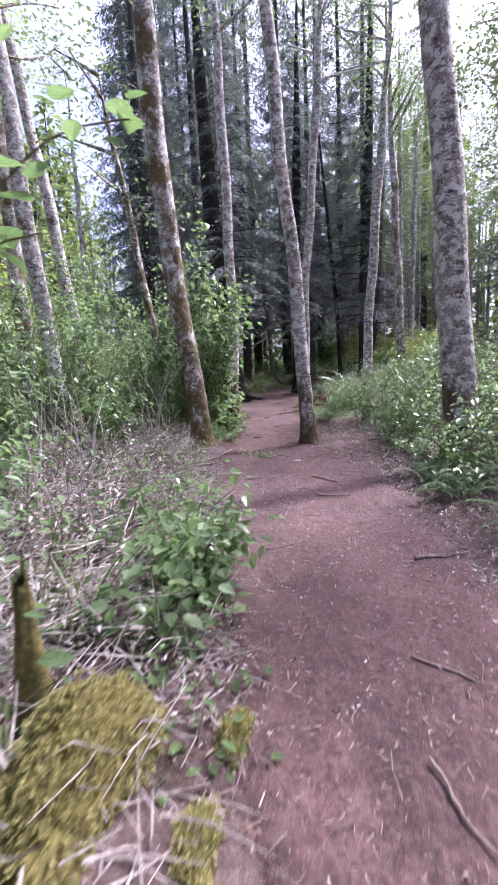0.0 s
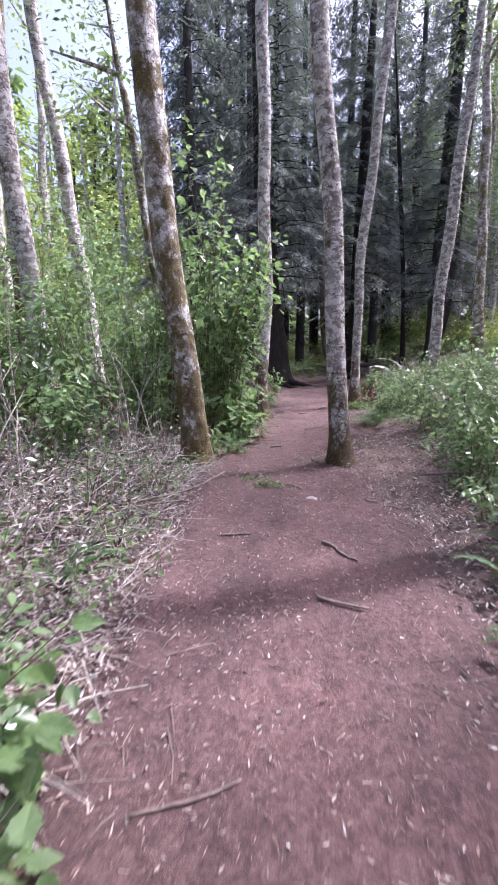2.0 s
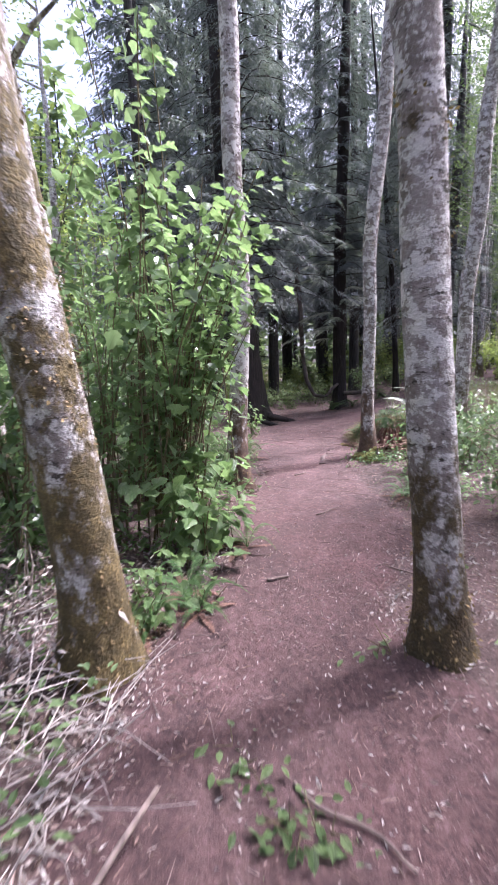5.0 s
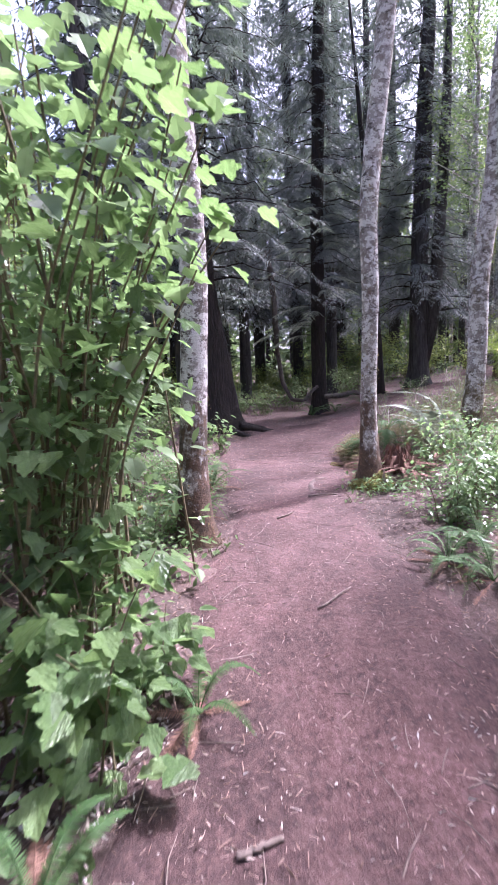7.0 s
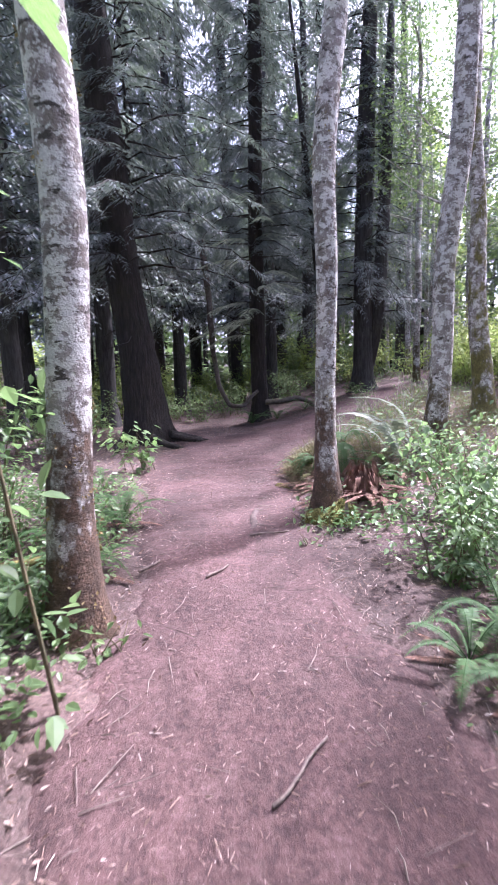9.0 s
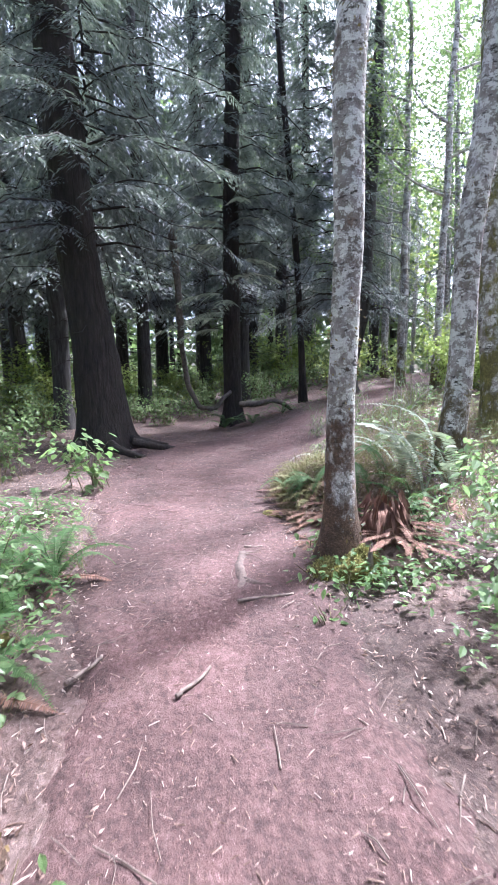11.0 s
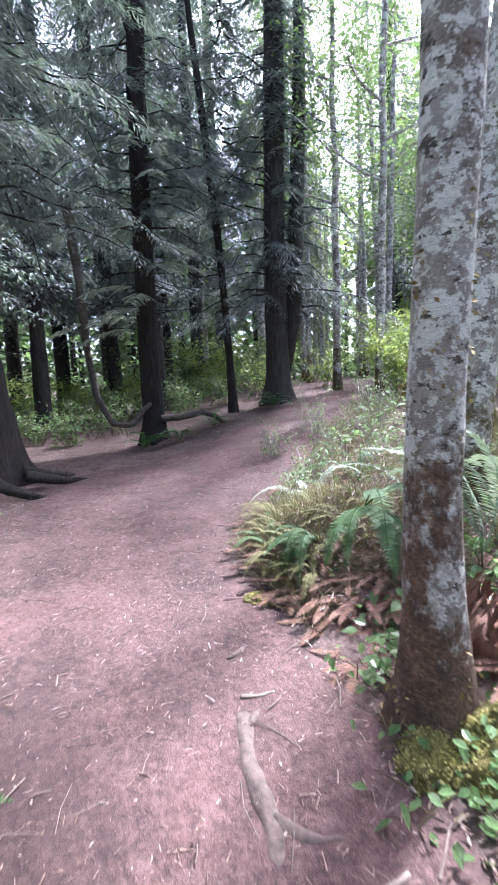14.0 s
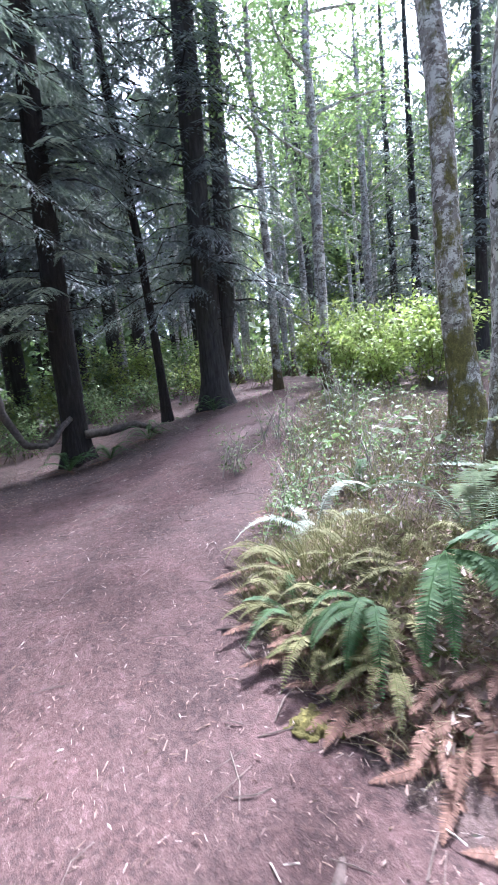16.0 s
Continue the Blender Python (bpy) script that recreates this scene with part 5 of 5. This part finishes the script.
blob("moss_clump", 1.42, 13.66, 0.14, 0.16, 0.16, M_MOSS, "mossy mound at the foot of the alder", "moss", 4.0, 0.2, 40, "moss clumps")
blob("moss_clump", 1.24, 13.72, 0.15, 0.14, 0.13, M_MOSS, "mossy mound at the foot of the alder", "moss", 6.0, 0.2, 40, "moss clumps")
blob("moss_clump", 1.46, 13.64, 0.2, 0.15, 0.2, M_MOSS, "mossy mound at the foot of the alder", "moss", 7.0, 0.2, 40, "moss clumps")
for o in [q for q in scene.objects if q.name.startswith("moss_clump")]:
    tufts(o, 3500, 0.014)
blob("earth_mound", 1.95, 15.45, 0.58, 0.85, 0.30, M_DUFF, "reddish duff mound under the ferns", "mound", 4.4, 0.12, 48)
blob("earth_mound", 1.7, 13.95, 0.40, 0.45, 0.2, M_DUFF, "reddish duff mound under the ferns", "mound", 5.4, 0.12, 48)


blob("pale_stone", 0.93, 6.72, 0.07, 0.06, 0.035, plain("pale_stone", (0.22, 0.19, 0.18), (0.46, 0.42, 0.40), 30.0), "small pale stone lying on the path", "stone", 7.0, 0.12, 24)
blob("moss_clump", 1.05, 15.2, 0.12, 0.14, 0.06, M_MOSS, "yellow-green moss cushion at the path edge", "moss", 5.0, 0.2, 40, "moss clumps")


def stump(x, y, r, tall, label, mat, tip=0.85):
    z0 = float(height(x, y))
    p = np.array([(0, 0, z) for z in np.linspace(-0.1, tall, 9)])
    v, f = tube(p, r * np.linspace(1.35, tip, 9), 20, 0.12, x * 3)
    topv = v[:, 2] > tall * 0.75
    ang = np.arctan2(v[:, 1], v[:, 0])
    v[topv, 2] += (0.07 * np.sin(ang + x) + 0.05 * np.sin(4 * ang + y) + rng.uniform(-0.05, 0.05, len(ang)))[topv] * tall / 0.55
    ob = make("stump", v, f, mat, smooth=True)
    ob.location = (x, y, z0)
    return tagged(ob, label, "stump")


stump(1.76, 13.93, 0.17, 0.38, "broken reddish rotten stump beside the alder", M_ROT)
rotten = [q for q in scene.objects if q.name.startswith("stump")][0]
n = 240
a = rng.uniform(0, 6.28, n)
z = rng.uniform(0.1, 0.56, n)
rad = 0.2 - 0.08 * z / 0.5
tagged(make("bark_shred", *leaves(np.stack([np.cos(a) * rad, np.sin(a) * rad, z], 1), np.stack([np.cos(a) * 0.35, np.sin(a) * 0.35, np.full(n, -1.0)], 1) + rng.normal(0, 0.25, (n, 3)), rng.uniform(0.08, 0.22, n), SPRAY, 2.5), M_ROT, rotten), kind="stuff")
stump(1.5, 13.58, 0.035, 0.24, "small grey pointed snag at the alder foot", M_STICK, 0.3)
stump(-0.12, 1.45, 0.075, 0.62, "slim mossy broken stump beside the path", M_MOSS, 0.3)


# ---- loose stuff on the ground ----
def scatter(n, x0, x1, y0, y1, keep):
    x, y = rng.uniform(x0, x1, n), rng.uniform(y0, y1, n)
    k = keep(path_side(x, y), x, y) > rng.uniform(0, 1, n)
    return x[k], y[k]


def litter():
    x, y = scatter(60000, -4, 6, -1, 24, lambda s, x, y: np.where(s < 0, 0.2 + 0.45 * np.exp(-((s + 0.02) / 0.2) ** 2), 0.9))
    n = len(x)
    z = surface(x, y) + 0.004
    pos = np.stack([x, y, z + rng.uniform(0.0, 0.03, n)], 1)
    size = rng.uniform(0.012, 0.046, n) * np.where(path_side(x, y) < 0, 0.8, 1.0)
    v, f = leaves(pos, sideways(n, 0.0, 0.3), size, SHRED, 1.2)
    tagged(make("leaf_litter", v, f, M_LITTER), "dry brown and pale fallen leaves on the soil", "litter", kind="stuff")
    chip = (np.array([(-0.06, 0, 0), (0.06, 0, 0), (0.04, 1, 0.02), (-0.04, 1, 0.02), (0, 0.5, 0.09)]), [(0, 1, 4), (1, 2, 4), (2, 3, 4), (3, 0, 4)])
    vs = []
    for count, lo, hi, on, off in ((70000, 0.008, 0.034, 0.5, 0.5), (9000, 0.03, 0.065, 0.35, 0.9)):
        x, y = scatter(count, -2.5, 4, 0, 19, lambda s, x, y: np.where(s < 0, on, off))
        n = len(x)
        pos = np.stack([x, y, surface(x, y) + 0.004], 1)
        vs.append(leaves(pos, sideways(n, 0.0, 0.12), rng.uniform(lo, hi, n), chip, 0.4))
    v, f = gather(vs)
    tagged(make("twig_litter", v, f, M_LITTER), "small broken twigs and needles on the soil", "litter", kind="stuff")


def brush():
    parts = []
    for k in range(4600):
        x, y = rng.uniform(-2.8, 0.5), rng.uniform(0.6, 8.0)
        if path_side(x, y) < 0.05:
            continue
        a, ln = rng.uniform(0, 6.28), rng.uniform(0.1, 0.5)
        z = float(height(x, y)) + 0.03 + 0.34 * rng.uniform(0, 1) ** 1.5 * min(1.0, 1.6 * float(path_side(x, y)))
        d = np.array([np.cos(a), np.sin(a), rng.normal(0, 0.28)]) * ln
        p = np.array([(x, y, z), (x, y, z) + d * 0.5 + rng.normal(0, 0.03, 3), (x, y, z) + d])
        p[:, 2] = np.maximum(p[:, 2], 0.02)
        parts.append(tube(p, np.array([0.0028, 0.002, 0.001]) * rng.uniform(0.8, 2.2), 4, cap=False))
    tagged(make("brush_pile", *gather(parts), M_TWIG), "tangle of pale dry twigs beside the path", "brush", kind="stuff")


def herb_layer():
    """Low herbs and seedlings over the forest floor away from the path."""
    vs = []
    for x0, x1, y0, y1, n in ((3.2, 15.0, -8.0, 24.0, 16000), (-15.0, -3.0, -8.0, 26.0, 18000), (-4.0, 4.0, -9.0, -1.5, 3000)):
        x, y = scatter(n, x0, x1, y0, y1, lambda s, x, y: np.where(s < 0.5, 0.0, np.clip(0.5 + 1.1 * lump(x, y, 0.8), 0.08, 1)))
        m = len(x)
        pos = np.stack([x, y, height(x, y) + rng.uniform(0.02, 0.3, m)], 1)
        vs.append(leaves(pos, sideways(m, 0.1, 0.3), rng.uniform(0.08, 0.2, m), DIAMOND, 0.6))
    tagged(make("herb_layer", *gather(vs), M_LEAF_FAR), "low green herbs covering the forest floor", "undergrowth", kind="stuff")


def fallen_twigs():
    """Thin broken twigs strewn over the path and its verges."""
    parts = []
    x, y = scatter(3000, -1.6, 3.2, 0.4, 19.0, lambda s, x, y: np.where(s < -0.45, 0.10, np.where(s < 0.7, 0.55, 0.2)))
    for px, py, pz in zip(x, y, surface(x, y)):
        a, ln = rng.uniform(0, 6.28), rng.uniform(0.05, 0.26)
        r = rng.uniform(0.0018, 0.0042)
        d = np.array([np.cos(a), np.sin(a), 0]) * ln
        p = np.array([(px, py, pz + r + 0.004)] * 3) + np.outer([0, 0.5, 1], d)
        p[1] += rng.normal(0, 0.06 * ln, 3) * np.array([1, 1, 0.5]) + np.array([0, 0, 0.008])
        parts.append(tube(p, [r, r * 0.85, r * 0.5], 4, cap=False))
    tagged(make("fallen_twigs", *gather(parts), M_STICK), "thin dry twigs strewn over the soil", "twigs", kind="stuff")


def canes():
    """Dry arching canes and hanging withered scraps in the thicket beside the path's start."""
    parts, pos = [], []
    for k in range(1100):
        x, y = rng.uniform(-3.6, 0.2), rng.uniform(1.9, 8.6)
        s = float(path_side(x, y))
        if s < 0.35:
            continue
        a, ln = rng.uniform(0, 6.28), rng.uniform(0.25, 0.8) * min(1.0, 0.4 + 0.4 * s)
        b = np.array([x, y, float(height(x, y))])
        reach = ln * rng.uniform(0.2, 0.9)
        d = np.array([np.cos(a) * reach, np.sin(a) * reach, 0])
        p = np.array([b, b + d * 0.3 + [0, 0, ln * 0.6], b + d * 0.7 + [0, 0, ln * 0.85], b + d + [0, 0, ln * rng.uniform(0.5, 0.95)]])
        p[1:] += rng.normal(0, 0.03, (3, 3))
        parts.append(tube(p, np.array([0.005, 0.004, 0.003, 0.0015]) * rng.uniform(0.7, 1.5), 4, cap=False))
        pos.append(p[rng.integers(1, 4, 5)] + rng.normal(0, 0.06, (5, 3)))
    tagged(make("dry_canes", *gather(parts), M_CANE), "thicket of brown dry arching canes", "brush", kind="stuff")
    pos = np.concatenate(pos)
    n = len(pos)
    tagged(make("withered_scraps", *leaves(pos, sideways(n, 0.6, 0.4), rng.uniform(0.03, 0.09, n), SHRED, 1.5), M_LITTER_PALE), "withered pale leaves caught on dry canes", "litter", kind="stuff")


def ground_cover():
    spots = [(2.2, 5.4, 6.5, 14.0, 2600), (1.5, 4.5, 11.0, 14.3, 1600), (1.4, 5.5, 14.8, 20.0, 2600), (-3.5, -0.5, 8.0, 12.0, 1200), (-3.2, -0.5, 11.0, 16.0, 3600), (-3.5, -0.1, 1.5, 7.5, 900), (-2.6, 0.1, 3.4, 8.2, 1300), (1.25, 2.2, 13.2, 14.4, 260)]
    vs = []
    for x0, x1, y0, y1, n in spots:
        x, y = scatter(n, x0, x1, y0, y1, lambda s, x, y: np.where(s < 0.15, 0.0, 0.45 + 0.55 * lump(x, y, 2.0)))
        m = len(x)
        for q in range(3):
            pos = np.stack([x + rng.normal(0, 0.04, m), y + rng.normal(0, 0.04, m), height(x, y) + rng.uniform(0.06, 0.22, m)], 1)
            vs.append(leaves(pos, sideways(m, 0.1, 0.3), rng.uniform(0.035, 0.075, m), OVATE, 0.5))
    v, f = gather(vs)
    tagged(make("ground_cover", v, f, M_LEAF), "low green leafy ground cover", "ground cover", kind="stuff")
    vs = []
    for x0, x1, y0, y1, n in [(1.2, 2.6, 14.7, 16.8, 9000), (1.3, 2.4, 15.2, 17.0, 900), (2.2, 5.2, 15.0, 20.0, 7000), (1.7, 2.4, 11.6, 12.8, 260), (4.5, 7.0, 17.5, 21.0, 900), (-0.9, -0.5, 11.5, 12.5, 150)]:
        x, y = scatter(n, x0, x1, y0, y1, lambda s, x, y: np.where(s < 0.02, 0.0, 0.9))
        m = len(x)
        way = np.stack([rng.normal(0, 0.8, m), rng.normal(0, 0.8, m), np.ones(m)], 1)
        rise = 0.30 * np.sqrt(np.clip(1 - ((x - 1.95) / 0.58) ** 2 - ((y - 15.45) / 0.85) ** 2, 0, 1))
        vs.append(leaves(np.stack([x, y, height(x, y) + rise], 1), way, rng.uniform(0.08, 0.26 + 0.06 * (n > 3000), m), BLADE, 3.0))
    v, f = gather(vs)
    tagged(make("dry_grass", v, f, M_GRASS), "tufts of dry yellowish grass and stalks", "grass", kind="stuff")
    wide = (BLADE[0] * np.array([1.7, 1, 1]), BLADE[1])
    vs = []
    for x0, x1, y0, y1, n, lo, hi in [(1.2, 2.7, 15.2, 16.6, 6500, 0.12, 0.34), (1.5, 5.2, 16.0, 20.5, 7000, 0.14, 0.42), (2.6, 6.0, 13.8, 17.0, 4500, 0.15, 0.45), (1.35, 1.75, 15.7, 16.1, 700, 0.2, 0.42), (-1.3, -0.55, 12.2, 15.5, 700, 0.12, 0.3)]:
        x, y = scatter(n, x0, x1, y0, y1, lambda s, x, y: np.where(s < 0.05, 0.0, np.clip(0.55 + 0.9 * lump(x, y, 2.2), 0.1, 1)))
        m = len(x)
        way = np.stack([rng.normal(0, 0.55, m), rng.normal(0, 0.55, m), np.ones(m)], 1)
        rise = 0.30 * np.sqrt(np.clip(1 - ((x - 1.95) / 0.58) ** 2 - ((y - 15.45) / 0.85) ** 2, 0, 1))
        vs.append(leaves(np.stack([x, y, height(x, y) + rise - 0.01], 1), way, rng.uniform(lo, hi, m), wide, 3.0))
    n = 3200
    x, y = rng.uniform(1.3, 2.6, n), rng.uniform(14.7, 16.4, n)
    rise = 0.30 * np.sqrt(np.clip(1 - ((x - 1.95) / 0.58) ** 2 - ((y - 15.45) / 0.85) ** 2, 0, 1))
    scraps = leaves(np.stack([x, y, height(x, y) + rise + rng.uniform(0.02, 0.16, n)], 1), sideways(n, 0.1, 0.6), rng.uniform(0.025, 0.075, n), SHRED, 1.5)
    tagged(make("russet_scraps", *scraps, M_LITTER), "russet dead leaf scraps caught in the bank's grass", "litter", kind="stuff")
    v, f = gather(vs)
    tagged(make("olive_grass", v, f, M_GRASS_GREEN), "olive-green grass and weed stalks on the bank", "grass", kind="stuff")


for x, y, sp, tl in [(2.4, 17.3, 0.35, 0.55), (3.0, 18.0, 0.4, 0.7), (2.5, 18.6, 0.35, 0.6), (3.3, 17.2, 0.4, 0.7), (3.4, 19.2, 0.45, 0.8), (2.0, 16.9, 0.3, 0.45), (4.0, 18.4, 0.45, 0.9), (4.6, 19.4, 0.4, 0.7)]:
    shrub(x, y, sp, tl, 11, 240, 0.045, M_LEAF_FAR, "low straw-coloured weed with thin pale stalks", "weed", "weeds on the bank", stem_mat=M_TWIG, shape=DIAMOND)
for x, y, sp, tl in [(-0.9, 3.3, 0.4, 1.3), (-1.5, 5.2, 0.6, 1.5), (-2.4, 6.4, 0.7, 2.0), (-1.3, 7.6, 0.5, 1.7), (-3.1, 7.4, 0.8, 2.4), (-1.9, 9.9, 0.6, 2.6), (-0.8, 1.9, 0.35, 1.0), (-3.4, 10.4, 0.8, 2.6)]:
    shrub(x, y, sp * 1.2, tl, 9, 50, 0.06, M_LEAF, "bare twiggy bush with few leaves", "twiggy_bush", "bare bushes", stem_mat=M_TWIG)
litter()
herb_layer()
fallen_twigs()
brush()
canes()
ground_cover()


def dead_leaves():
    """Curled pale dead leaves heaped among the twigs."""
    x, y = scatter(80000, -3.0, 3.2, 1.5, 9.6, lambda s, x, y: np.where(s < -0.1, 0.14, np.where(x < 1, 0.95, 0.5)) * np.clip(0.6 + lump(x, y, 1.5), 0.15, 1))
    bx, by = scatter(12000, 1.4, 5.5, 14.6, 20.5, lambda s, x, y: np.where(s < 0.0, 0.1, 0.8))
    x, y = np.concatenate([x, bx]), np.concatenate([y, by])
    n = len(x)
    pos = np.stack([x, y, surface(x, y) + 0.01 + 0.22 * rng.uniform(0, 1, n) ** 2 * np.clip(1.5 * path_side(x, y), 0, 1)], 1)
    v, f = leaves(pos, sideways(n, 0.0, 0.5), rng.uniform(0.02, 0.06, n) * np.where(path_side(x, y) < 0, 0.65, 1.0), SHRED, 1.3)
    tagged(make("dead_leaves", v, f, M_LITTER_PALE), "curled pale dead leaves among dry twigs", "litter", kind="stuff")


dead_leaves()
